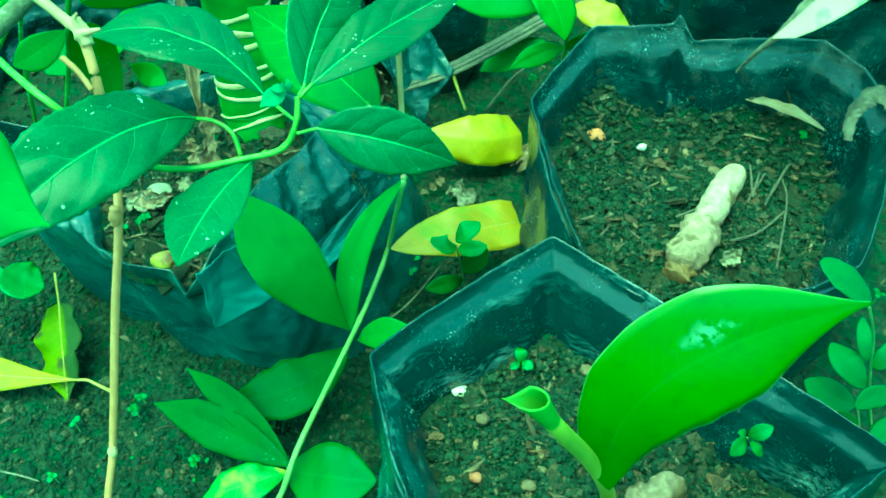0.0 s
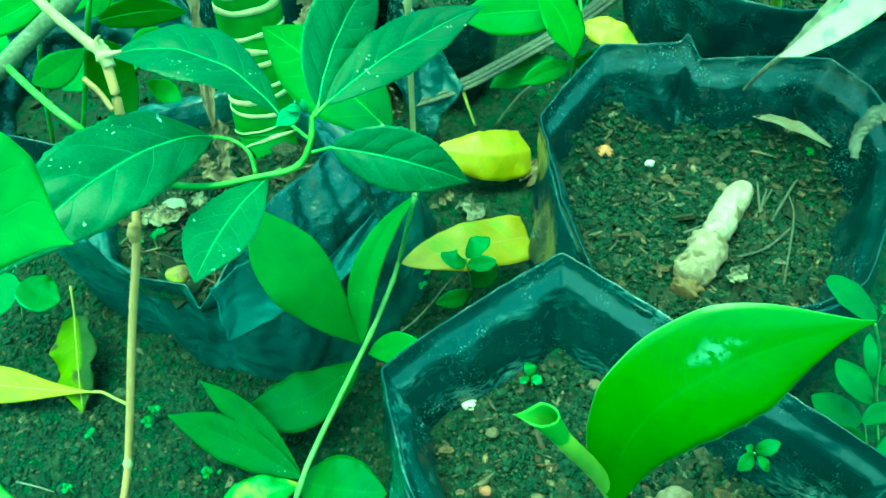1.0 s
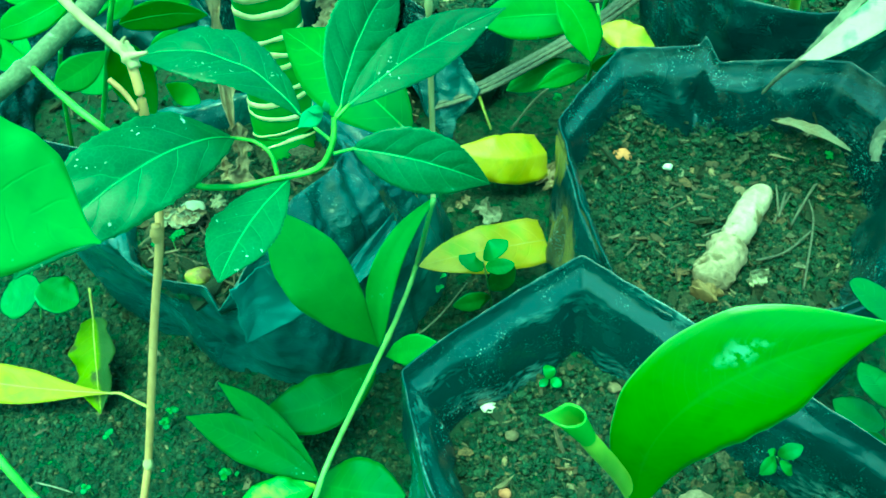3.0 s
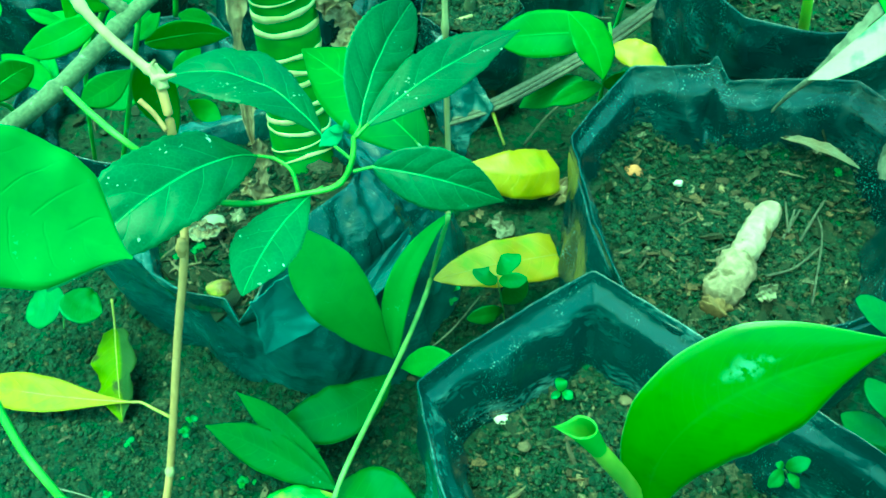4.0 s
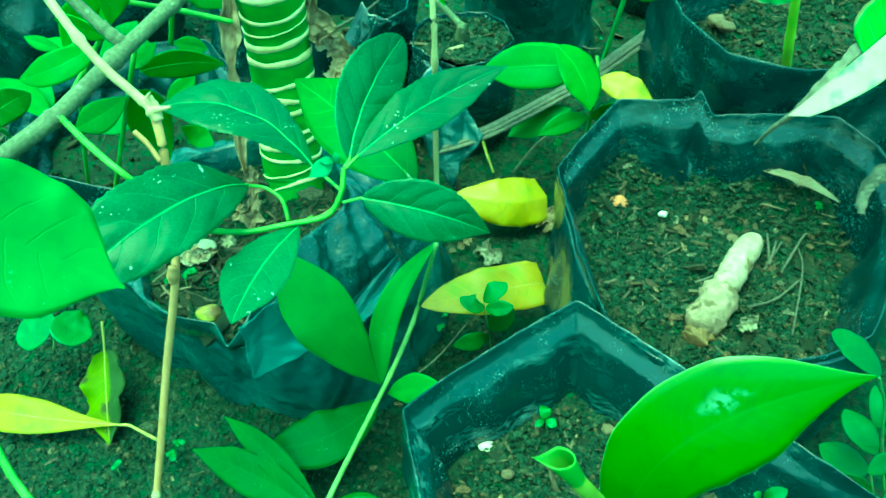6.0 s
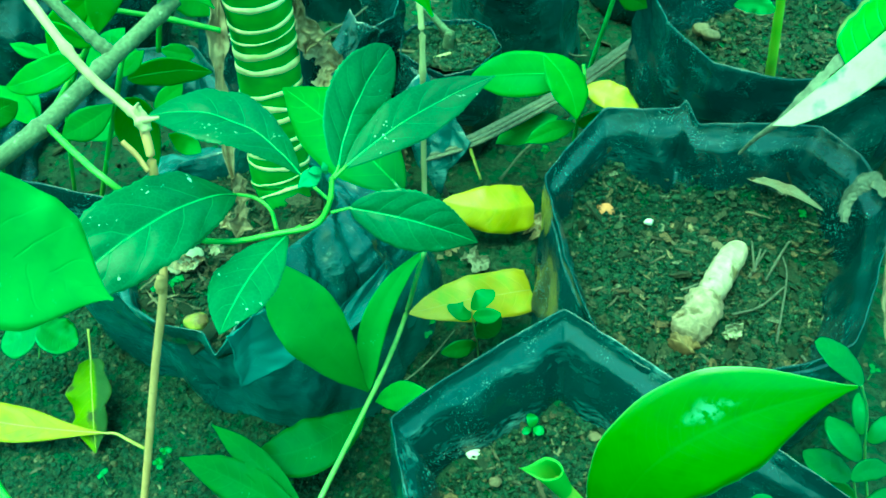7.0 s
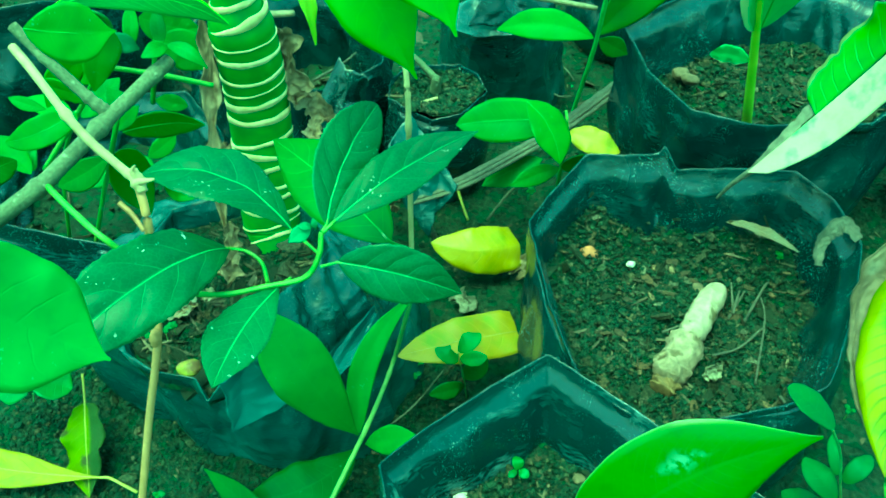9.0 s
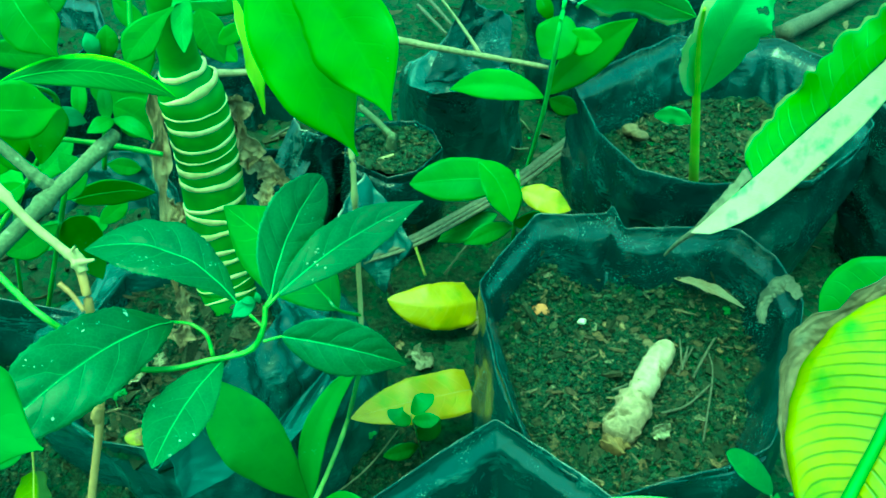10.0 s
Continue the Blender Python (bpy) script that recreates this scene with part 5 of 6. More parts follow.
leaf(weed_c, M_WEED, (0.169, 0.240, 0.140), (0.164, 0.239, 0.145), (0.615, -0.615, 0.492), 0.005, 0.000, 0.002, 0.70, sharp=0.5)
leaf(weed_c, M_WEED, (0.173, 0.236, 0.140), (0.178, 0.230, 0.135), (0.3, -0.45, 0.841), 0.007, -0.002, 0.002, 0.34, sharp=0.5)
stem(weed_c, "stem", M_STEMVINE, 0.0007, 0.0005, [(0.182, 0.246, 0.115), (0.170, 0.238, 0.140)])
weed_d = thing("weed", (-0.33, 0.41, 0.0), "weed with two round leaves on bare earth", "weed", "weeds")
leaf(weed_d, M_WEED, (-0.337, 0.421, 0.075), (-0.369, 0.41, 0.06), (-0.318, -0.302, 0.899), 0.037, -0.000, -0.001, 0.52, sharp=0.42)
leaf(weed_d, M_WEED, (-0.336, 0.422, 0.075), (-0.309, 0.416, 0.06), (0.471, -0.075, 0.879), 0.034, -0.002, -0.001, 0.48, sharp=0.42)
stem(weed_d, "stem", M_STEMVINE, 0.0008, 0.0007, [(-0.371, 0.446, 0), (-0.337, 0.421, 0.075)])
weed_e = thing("weed", (0.3, 0.33, 0.0), "bushy oval-leaved weed between two bags", "weed", "weeds")
leaf(weed_e, M_WEED, (0.222, 0.272, 0.215), (0.2, 0.295, 0.225), (0.169, -0.253, 0.953), 0.018, -0.004, -0.001, 0.54, sharp=0.5, drip=0)
leaf(weed_e, M_WEED, (0.261, 0.284, 0.12), (0.245, 0.31, 0.13), (0.105, -0.3, 0.948), 0.021, 0.004, 0.005, 0.53, sharp=0.5)
leaf(weed_e, M_WEED, (0.261, 0.282, 0.1), (0.235, 0.302, 0.1), (0, 0, 1), 0.024, 0.001, 0.000, 0.51, sharp=0.5)
leaf(weed_e, M_WEED, (0.244, 0.263, 0.13), (0.271, 0.269, 0.13), (0.159, -0.718, 0.678), 0.014, 0.003, -0.003, 0.52, sharp=0.5)
leaf(weed_e, M_WEED, (0.262, 0.296, 0.13), (0.265, 0.322, 0.14), (-0.115, -0.345, 0.932), 0.009, 0.003, 0.007, 0.40, sharp=0.5)
leaf(weed_e, M_WEED, (0.275, 0.283, 0.07), (0.255, 0.306, 0.06), (-0.599, -0.181, 0.78), 0.017, 0.001, -0.000, 0.45, sharp=0.5)
leaf(weed_e, M_WEED, (0.264, 0.291, 0.13), (0.284, 0.305, 0.14), (-0.342, -0.171, 0.924), 0.013, -0.002, 0.006, 0.45, sharp=0.5)
leaf(weed_e, M_WEED, (0.274, 0.269, 0.08), (0.302, 0.285, 0.08), (0, -0, 1), 0.015, -0.000, 0.000, 0.51, sharp=0.5)
leaf(weed_e, M_WEED, (0.295, 0.295, 0.04), (0.278, 0.305, 0.03), (-0.631, -0.421, 0.652), 0.017, 0.001, 0.001, 0.51, sharp=0.5)
stem(weed_e, "stem", M_STEMVINE, 0.0010, 0.0008, [(0.311, 0.276, 0), (0.267, 0.284, 0.11), (0.246, 0.284, 0.17), (0.222, 0.272, 0.215)])
stem(weed_e, "stem", M_STEMVINE, 0.0008, 0.0007, [(0.305, 0.281, 0), (0.262, 0.281, 0.1)])

# ---- leaves at the margin ----
near_leaf = thing("leafy_shoot", (-0.3, 0.2, 0.3), "shoot with one large fresh green leaf", "plant")
green_stem = thing("green_stalk", (-0.2, 0.2, 0.2), "bare smooth green stalk", "stalk")
leaf(near_leaf, M_NEARLEAF, (-0.221, 0.212, 0.399), (-0.154, 0.229, 0.324), (0.688, -0.531, 0.495), 0.060, -0.000, -0.004, 0.52, sharp=0.64, wave=0.03, drip=0.9, nl=44, lump=0.02)
stem(near_leaf, "stem", M_STEMLIGHT, 0.0022, 0.0019, [(-0.256, 0.194, 0.421), (-0.233, 0.208, 0.407), (-0.221, 0.212, 0.398)])
stem(green_stem, "stem", M_STEMGREEN, 0.0018, 0.0019, [(-0.235, 0.214, 0.299), (-0.221, 0.195, 0.276), (-0.208, 0.178, 0.257), (-0.193, 0.165, 0.241), (-0.185, 0.161, 0.2), (-0.248, 0.218, 0)], knots=0)

backshrub = thing("leafy_shrub", (-0.28, 0.55, 0.05), "low shrub of fresh oval green leaves", "shrub")
backshrub_b = thing("leafy_shrub", (-0.3, 0.6, 0.05), "tangled shrub with bright pointed leaves", "shrub")
leaf(backshrub, M_BRIGHT, (-0.264, 0.485, 0.285), (-0.313, 0.469, 0.27), (0.051, -0.761, 0.646), 0.022, 0.006, 0.012, 0.42, sharp=0.6, rib=M_BRIGHTVEIN)
leaf(backshrub, M_BRIGHT, (-0.251, 0.519, 0.245), (-0.188, 0.523, 0.25), (0.069, -0.995, -0.077), 0.025, -0.000, -0.006, 0.44, sharp=0.65, rib=M_BRIGHTVEIN)
leaf(backshrub, M_MID, (-0.304, 0.392, 0.285), (-0.272, 0.408, 0.3), (0.342, -0.909, 0.239), 0.021, 0.000, -0.010, 0.48, sharp=0.5, rib=M_BRIGHTVEIN)
leaf(backshrub, M_MID, (-0.266, 0.515, 0.225), (-0.306, 0.501, 0.205), (0.081, -0.886, 0.457), 0.024, 0.002, 0.001, 0.57, sharp=0.65)
leaf(backshrub, M_BRIGHT, (-0.259, 0.511, 0.23), (-0.254, 0.533, 0.15), (0.739, -0.66, -0.135), 0.036, 0.006, -0.015, 0.54, sharp=0.6)
leaf(backshrub, M_BRIGHT, (-0.25, 0.565, 0.16), (-0.227, 0.567, 0.14), (0.507, -0.693, 0.513), 0.019, 0.001, -0.008, 0.60, sharp=0.6)
leaf(backshrub, M_BRIGHT, (-0.261, 0.509, 0.28), (-0.309, 0.532, 0.28), (-0.429, -0.895, -0.122), 0.020, 0.000, -0.000, 0.55, sharp=0.7)
leaf(backshrub, M_BRIGHT, (-0.269, 0.538, 0.3), (-0.316, 0.544, 0.25), (-0.098, -0.995, -0.027), 0.024, -0.004, -0.004, 0.55, sharp=0.7)
leaf(backshrub, M_MID, (-0.325, 0.557, 0.24), (-0.352, 0.558, 0.25), (0.213, -0.731, 0.649), 0.011, 0.001, 0.001, 0.53, sharp=0.7)
leaf(backshrub, M_MID, (-0.247, 0.499, 0.26), (-0.226, 0.502, 0.28), (-0.401, -0.745, 0.533), 0.012, 0.000, -0.001, 0.53, sharp=0.7)
leaf(backshrub, M_MID, (-0.249, 0.548, 0.2), (-0.229, 0.568, 0.21), (0.386, -0.692, 0.61), 0.016, -0.001, 0.001, 0.49, sharp=0.7)
leaf(backshrub, M_BRIGHT, (-0.369, 0.575, 0.16), (-0.418, 0.605, 0.18), (0.303, -0.135, 0.944), 0.029, -0.003, -0.001, 0.57, sharp=0.6)
leaf(backshrub, M_MID, (-0.376, 0.593, 0.15), (-0.39, 0.63, 0.17), (0, -0.476, 0.88), 0.017, 0.003, 0.001, 0.47, sharp=0.6)
leaf(backshrub, M_BRIGHT, (-0.372, 0.505, 0.25), (-0.365, 0.547, 0.27), (-0.284, -0.373, 0.883), 0.024, -0.002, -0.002, 0.55, sharp=0.7)
stem(backshrub, "stem", M_STEMGREEN, 0.0022, 0.0019, [(-0.343, 0.586, 0.06), (-0.304, 0.565, 0.15), (-0.251, 0.499, 0.25), (-0.239, 0.496, 0.28)])
stem(backshrub, "stem", M_STEMGREEN, 0.0019, 0.0015, [(-0.373, 0.602, 0.06), (-0.344, 0.584, 0.16), (-0.264, 0.485, 0.285)])
stem(backshrub, "stem", M_STEMGREEN, 0.0019, 0.0015, [(-0.443, 0.61, 0.06), (-0.358, 0.497, 0.2), (-0.304, 0.392, 0.285)])
leaf(backshrub_b, M_DARKBLADE, (-0.252, 0.471, 0.371), (-0.15, 0.501, 0.346), (0.348, -0.551, 0.759), 0.024, 0.011, 0.008, 0.54, sharp=0.8, rib=M_BRIGHTVEIN)
leaf(backshrub_b, M_BRIGHT, (-0.257, 0.443, 0.372), (-0.21, 0.462, 0.361), (0.423, -0.781, 0.46), 0.037, -0.002, -0.000, 0.51, sharp=0.7, rib=M_BRIGHTVEIN, drip=0.92)
leaf(backshrub_b, M_BRIGHT, (-0.241, 0.504, 0.428), (-0.213, 0.485, 0.384), (0.289, -0.798, 0.529), 0.034, -0.003, 0.004, 0.56, sharp=0.6, rib=M_BRIGHTVEIN, drip=0.92)
leaf(backshrub_b, M_MID, (-0.294, 0.542, 0.359), (-0.248, 0.558, 0.344), (0.416, -0.814, 0.406), 0.021, 0.000, -0.000, 0.48, sharp=0.7)
leaf(backshrub_b, M_TEAL, (-0.223, 0.566, 0.339), (-0.225, 0.565, 0.362), (0.513, -0.858, 0.007), 0.012, -0.000, 0.005, 0.67, sharp=0.6)
leaf(backshrub_b, M_MID, (-0.218, 0.567, 0.338), (-0.212, 0.572, 0.365), (0.327, -0.94, 0.101), 0.016, -0.001, 0.004, 0.59, sharp=0.6)
leaf(backshrub_b, M_MID, (-0.232, 0.548, 0.335), (-0.23, 0.523, 0.312), (0.39, -0.606, 0.693), 0.011, -0.000, 0.005, 0.49, sharp=0.6)
leaf(backshrub_b, M_BRIGHT, (-0.228, 0.494, 0.345), (-0.242, 0.476, 0.308), (0.359, -0.885, 0.295), 0.024, -0.002, 0.004, 0.31, sharp=0.7)
leaf(backshrub_b, M_TEAL, (-0.235, 0.498, 0.337), (-0.211, 0.493, 0.331), (-0.055, -0.864, 0.5), 0.013, 0.001, 0.005, 0.61, sharp=0.7)
leaf(backshrub_b, M_MID, (-0.228, 0.585, 0.289), (-0.196, 0.582, 0.264), (0.298, -0.825, 0.48), 0.032, 0.003, 0.000, 0.49, sharp=0.6)
leaf(backshrub_b, M_MID, (-0.253, 0.613, 0.293), (-0.208, 0.622, 0.278), (0.317, -0.836, 0.448), 0.031, -0.003, -0.001, 0.48, sharp=0.6)
leaf(backshrub_b, M_MID, (-0.225, 0.65, 0.273), (-0.226, 0.673, 0.32), (0.311, -0.851, 0.423), 0.027, -0.001, -0.000, 0.55, sharp=0.6)
stem(backshrub_b, "stem", M_STEMGREEN, 0.0022, 0.0015, [(-0.205, 0.6, 0.345), (-0.205, 0.607, 0.36), (-0.203, 0.617, 0.382)])
stem(backshrub_b, "stem", M_STEMGREEN, 0.0022, 0.0015, [(-0.246, 0.579, 0.233), (-0.226, 0.569, 0.303), (-0.218, 0.568, 0.339)])
stem(backshrub_b, "stem", M_STEMGREEN, 0.0022, 0.0015, [(-0.322, 0.519, 0.208), (-0.275, 0.525, 0.27), (-0.231, 0.502, 0.34), (-0.241, 0.485, 0.364), (-0.252, 0.471, 0.371)])
leaf(backshrub, M_BRIGHT, (-0.33, 0.599, 0.2), (-0.374, 0.619, 0.21), (0.08, -0.3, 0.951), 0.023, -0.004, -0.001, 0.54, sharp=0.6)
leaf(backshrub, M_MID, (-0.346, 0.65, 0.17), (-0.309, 0.672, 0.2), (-0.145, -0.704, 0.695), 0.026, -0.001, -0.000, 0.52, sharp=0.65)
leaf(backshrub, M_BRIGHT, (-0.282, 0.631, 0.13), (-0.326, 0.626, 0.12), (-0.165, -0.375, 0.912), 0.029, -0.003, -0.001, 0.51, sharp=0.65)
leaf(backshrub, M_MID, (-0.321, 0.636, 0.13), (-0.347, 0.609, 0.12), (0.087, -0.419, 0.904), 0.030, 0.001, 0.000, 0.48, sharp=0.65)
leaf(backshrub, M_BRIGHT, (-0.326, 0.603, 0.25), (-0.289, 0.59, 0.25), (-0.326, -0.927, 0.185), 0.020, -0.000, 0.000, 0.52, sharp=0.7)
leaf(backshrub, M_MID, (-0.277, 0.6, 0.2), (-0.301, 0.623, 0.22), (0.489, -0.222, 0.843), 0.023, -0.001, -0.000, 0.52, sharp=0.7)
leaf(backshrub_b, M_MID, (-0.282, 0.597, 0.359), (-0.251, 0.617, 0.373), (0.376, -0.847, 0.376), 0.018, -0.002, -0.001, 0.46, sharp=0.7)
leaf(backshrub_b, M_MID, (-0.223, 0.689, 0.302), (-0.248, 0.694, 0.331), (0.327, -0.843, 0.427), 0.019, -0.000, -0.000, 0.53, sharp=0.7)
leaf(backshrub_b, M_MID, (-0.169, 0.782, 0.227), (-0.2, 0.788, 0.254), (0.233, -0.858, 0.458), 0.023, -0.001, -0.000, 0.48, sharp=0.7)
leaf(backshrub_b, M_MID, (-0.234, 0.626, 0.2), (-0.261, 0.621, 0.209), (0.324, -0.778, 0.539), 0.016, -0.000, 0.000, 0.48, sharp=0.7)

farplant = thing("seedling_plant", (0.12, 0.68, 0.0), "slender seedling with paired oval leaves", "plant")
farplant_b = thing("seedling_plant", (0.1, 0.62, 0.0), "low seedling with glossy drooping leaves", "plant")
stem(farplant, "stem", M_STEMLIGHT, 0.0026, 0.0019, [(0.137, 0.778, 0.06), (0.145, 0.784, 0.1), (0.145, 0.735, 0.19), (0.143, 0.708, 0.235), (0.14, 0.678, 0.3), (0.144, 0.684, 0.34)])
leaf(farplant, M_BRIGHT, (0.145, 0.737, 0.213), (0.051, 0.767, 0.205), (-0.282, -0.711, 0.644), 0.032, -0.008, 0.006, 0.50, sharp=0.75)
leaf(farplant, M_BRIGHT, (0.148, 0.738, 0.216), (0.232, 0.756, 0.29), (-0.031, -0.963, 0.269), 0.041, 0.004, 0.002, 0.50, sharp=0.75)
leaf(farplant, M_BRIGHT, (0.159, 0.744, 0.298), (0.135, 0.721, 0.266), (-0.071, -0.784, 0.617), 0.042, 0.003, 0.004, 0.52, sharp=0.6)
leaf(farplant, M_BRIGHT, (0.156, 0.734, 0.277), (0.191, 0.719, 0.285), (-0.437, -0.812, 0.388), 0.027, -0.001, 0.004, 0.53, sharp=0.6)
leaf(farplant, M_BRIGHT, (0.144, 0.744, 0.293), (0.13, 0.747, 0.319), (-0.085, -0.994, 0.069), 0.015, -0.001, 0.004, 0.55, sharp=0.6)
leaf(farplant, M_MID, (0.152, 0.744, 0.208), (0.183, 0.741, 0.193), (-0.086, -0.996, 0.022), 0.023, 0.000, -0.001, 0.51, sharp=0.8)
leaf(farplant, M_MID, (0.216, 0.746, 0.308), (0.173, 0.763, 0.323), (-0.21, -0.889, 0.406), 0.023, -0.004, 0.000, 0.54, sharp=0.8)
stem(farplant_b, "stem", M_STEMGREEN, 0.0022, 0.0015, [(0.121, 0.692, 0.05), (0.117, 0.663, 0.12), (0.115, 0.65, 0.165), (0.113, 0.657, 0.18)])
leaf(farplant_b, M_BRIGHT, (0.11, 0.647, 0.175), (0.009, 0.653, 0.165), (-0.11, -0.728, 0.677), 0.043, -0.003, -0.003, 0.53, sharp=0.55, rib=M_BRIGHTVEIN)
leaf(farplant_b, M_BRIGHT, (0.074, 0.648, 0.195), (0.106, 0.613, 0.15), (0.377, -0.582, 0.721), 0.040, 0.006, 0.003, 0.50, sharp=0.7, rib=M_BRIGHTVEIN)
leaf(farplant_b, M_MID, (0.11, 0.632, 0.13), (0.062, 0.616, 0.12), (0.134, -0.782, 0.609), 0.019, -0.002, 0.002, 0.49, sharp=0.75)
leaf(farplant_b, M_MID, (0.114, 0.649, 0.12), (0.147, 0.663, 0.12), (0.389, -0.918, 0.076), 0.020, -0.000, 0.002, 0.47, sharp=0.6)
leaf(farplant_b, M_MID, (0.103, 0.702, 0.09), (0.039, 0.68, 0.07), (-0.076, -0.54, 0.838), 0.032, -0.001, 0.003, 0.52, sharp=0.8)

cplant = thing("cane_seedling", (0.27, 0.62, 0.15), "single green shoot with broad ragged-edged leaves", "plant")
stem(cplant, "stem", M_STEMCPLANT, 0.0050, 0.0012, [(0.299, 0.679, 0.145), (0.267, 0.63, 0.237), (0.243, 0.594, 0.308), (0.22, 0.552, 0.368), (0.207, 0.522, 0.405)])
leaf(cplant, M_CLEAF, (0.251, 0.603, 0.295), (0.322, 0.648, 0.4), (0.188, -0.942, 0.276), 0.064, 0.043, 0.046, 0.36, sharp=0.65, rib=M_BRIGHTVEIN, wave=0.05, nl=120, nc=44, rag=0.08, hole=((0.54, 0.17, 0.07), (0.51, 0.25, 0.05)))
leaf(cplant, M_CLEAF, (0.214, 0.553, 0.385), (0.125, 0.537, 0.4), (0.076, -0.873, -0.481), 0.042, 0.017, -0.028, 0.40, sharp=0.5, wave=0.15, rib=M_BRIGHTVEIN)
leaf(cplant, M_CLEAF, (0.258, 0.623, 0.255), (0.23, 0.641, 0.25), (-0.542, -0.841, 0.007), 0.018, -0.001, -0.004, 0.53, sharp=0.5, wave=0.1)

curled = thing("folded_leaf", (0.24, 0.55, 0.15), "long leaf folded along its rib, pale underside, withered tip", "leaf")
stem(curled, "tail", M_DRYGREY, 0.0008, 0.0030, [(0.235, 0.558, 0.15), (0.237, 0.534, 0.19), (0.246, 0.517, 0.222)])
leaf(curled, M_TORN, (0.274, 0.514, 0.272), (0.348, 0.464, 0.462), (-0.93, -0.201, 0.309), 0.037, 0.009, -0.009, 0.38, sharp=0.4, wave=0.06, drip=0.1, rag=0.32, nl=90, half=1)
leaf(curled, M_UNDERSIDE, (0.237, 0.514, 0.218), (0.343, 0.464, 0.452), (-0.877, -0.359, 0.32), 0.029, 0.009, -0.019, 0.37, sharp=0.75, wave=0.03, drip=0.0, half=-1)
leaf(curled, M_GREENBLADE, (0.308, 0.503, 0.339), (0.345, 0.464, 0.455), (-0.872, -0.475, 0.118), 0.014, 0.002, -0.002, 0.37, sharp=0.6, wave=0.03, drip=0.1, half=1)
leaf(curled, M_DRYGREY, (0.24, 0.517, 0.215), (0.3, 0.535, 0.31), (-0.508, -0.729, 0.459), 0.009, -0.002, 0.006, 0.45, sharp=0.5, rag=0.5, nl=50)

ribbed = thing("ribbed_leaf_plant", (0.45, 0.3, 0.0), "yellowing ribbed leaf with a dried brown margin", "plant")
leaf(ribbed, M_RIBBED, (0.206, 0.201, 0.271), (0.273, 0.281, 0.384), (-0.681, -0.344, 0.647), 0.094, 0.005, -0.006, 0.51, sharp=0.8, wave=0.03, rib=M_RIBVEIN, nl=40, fold=0.05, drip=0)
leaf(ribbed, M_DARKMID, (0.292, 0.31, 0.362), (0.234, 0.316, 0.319), (-0.506, -0.624, 0.596), 0.050, 0.003, -0.001, 0.64, sharp=0.5, drip=0)
stem(ribbed, "midrib", M_RIBVEIN, 0.0032, 0.0022, [(0.204, 0.2, 0.275), (0.221, 0.221, 0.297), (0.231, 0.233, 0.313), (0.242, 0.247, 0.331), (0.258, 0.263, 0.353)])
stem(ribbed, "stem", M_STEMGREEN, 0.0037, 0.0036, [(0.298, 0.12, 0.123), (0.22, 0.169, 0.214), (0.205, 0.2, 0.274)])
RIBRIM = [(0.209, 0.229, 0.273), (0.205, 0.243, 0.278), (0.205, 0.262, 0.286), (0.207, 0.275, 0.296), (0.212, 0.29, 0.31), (0.22, 0.298, 0.323), (0.235, 0.3, 0.336), (0.25, 0.302, 0.35), (0.268, 0.303, 0.367)]
crumple(ribbed, RIBRIM, 0.0026, 90, "dry_margin", M_DRYPAPER, (0.004, 0.003, 0.0025, 0.0035, 0.0072, 0.0068, 0.0066, 0.0070, 0.006), "crumpled brown-grey dried leaf margin")

# ---- small things ----
BRHIZ = [(0.105, 0.215, 0.101), (0.119, 0.219, 0.108), (0.14, 0.229, 0.104)]
SCRAP_K = [(0.198, 0.392, 0.113), (0.203, 0.393, 0.118), (0.211, 0.397, 0.114)]
SHELL = (0.01, 0.295, 0.1)
ORANGE = (0.127, 0.533, 0.112)
WHITEPEB = (0.163, 0.518, 0.112)
TANPEB = (0.219, 0.501, 0.1)
CPEBS = [(0.254, 0.778, 0.15), (0.261, 0.767, 0.15)]
BAMBOO = [(-0.04, 0.636, 0.085), (0.01, 0.653, 0.093), (0.068, 0.693, 0.1), (0.129, 0.74, 0.11), (0.227, 0.841, 0.12)]
BAMBOO2 = [(-0.032, 0.65, 0.08), (-0.021, 0.653, 0.05), (-0.007, 0.645, 0.02)]
DRYA = [(0.245, 0.55, 0.137), (0.266, 0.515, 0.148), (0.302, 0.511, 0.135)]
TWIGA = [(0.213, 0.42, 0.105), (0.234, 0.424, 0.11), (0.26, 0.446, 0.11)]
TWIGB = [(0.24, 0.392, 0.105), (0.264, 0.455, 0.11), (0.268, 0.481, 0.11)]
TWIGC = [(0.236, 0.46, 0.105), (0.256, 0.488, 0.11)]
TWIGD = [(0.242, 0.466, 0.105), (0.247, 0.498, 0.11)]
FLAG = [(0.291, 0.46, 0.168), (0.293, 0.471, 0.178), (0.3, 0.476, 0.19), (0.311, 0.479, 0.194), (0.319, 0.468, 0.188)]
CUT = [(-0.011, 0.777, 0.11), (-0.011, 0.782, 0.125), (-0.013, 0.786, 0.136), (-0.03, 0.796, 0.15), (-0.047, 0.8, 0.165)]
CUTB = [(-0.012, 0.782, 0.122), (-0.011, 0.779, 0.136), (-0.009, 0.781, 0.142)]
CUTTWIG = [(-0.05, 0.754, 0.118), (-0.032, 0.758, 0.12), (-0.009, 0.768, 0.122)]
TWIGF = [(-0.007, 0.854, 0.218), (0.037, 0.832, 0.22), (0.086, 0.826, 0.214), (0.158, 0.803, 0.212)]
TWIGF2 = [(0.086, 0.826, 0.215), (0.068, 0.858, 0.231), (0.041, 0.901, 0.251)]
TWIGL = [(0.007, 0.784, 0.03), (0.015, 0.722, 0.03), (0.026, 0.682, 0.02)]
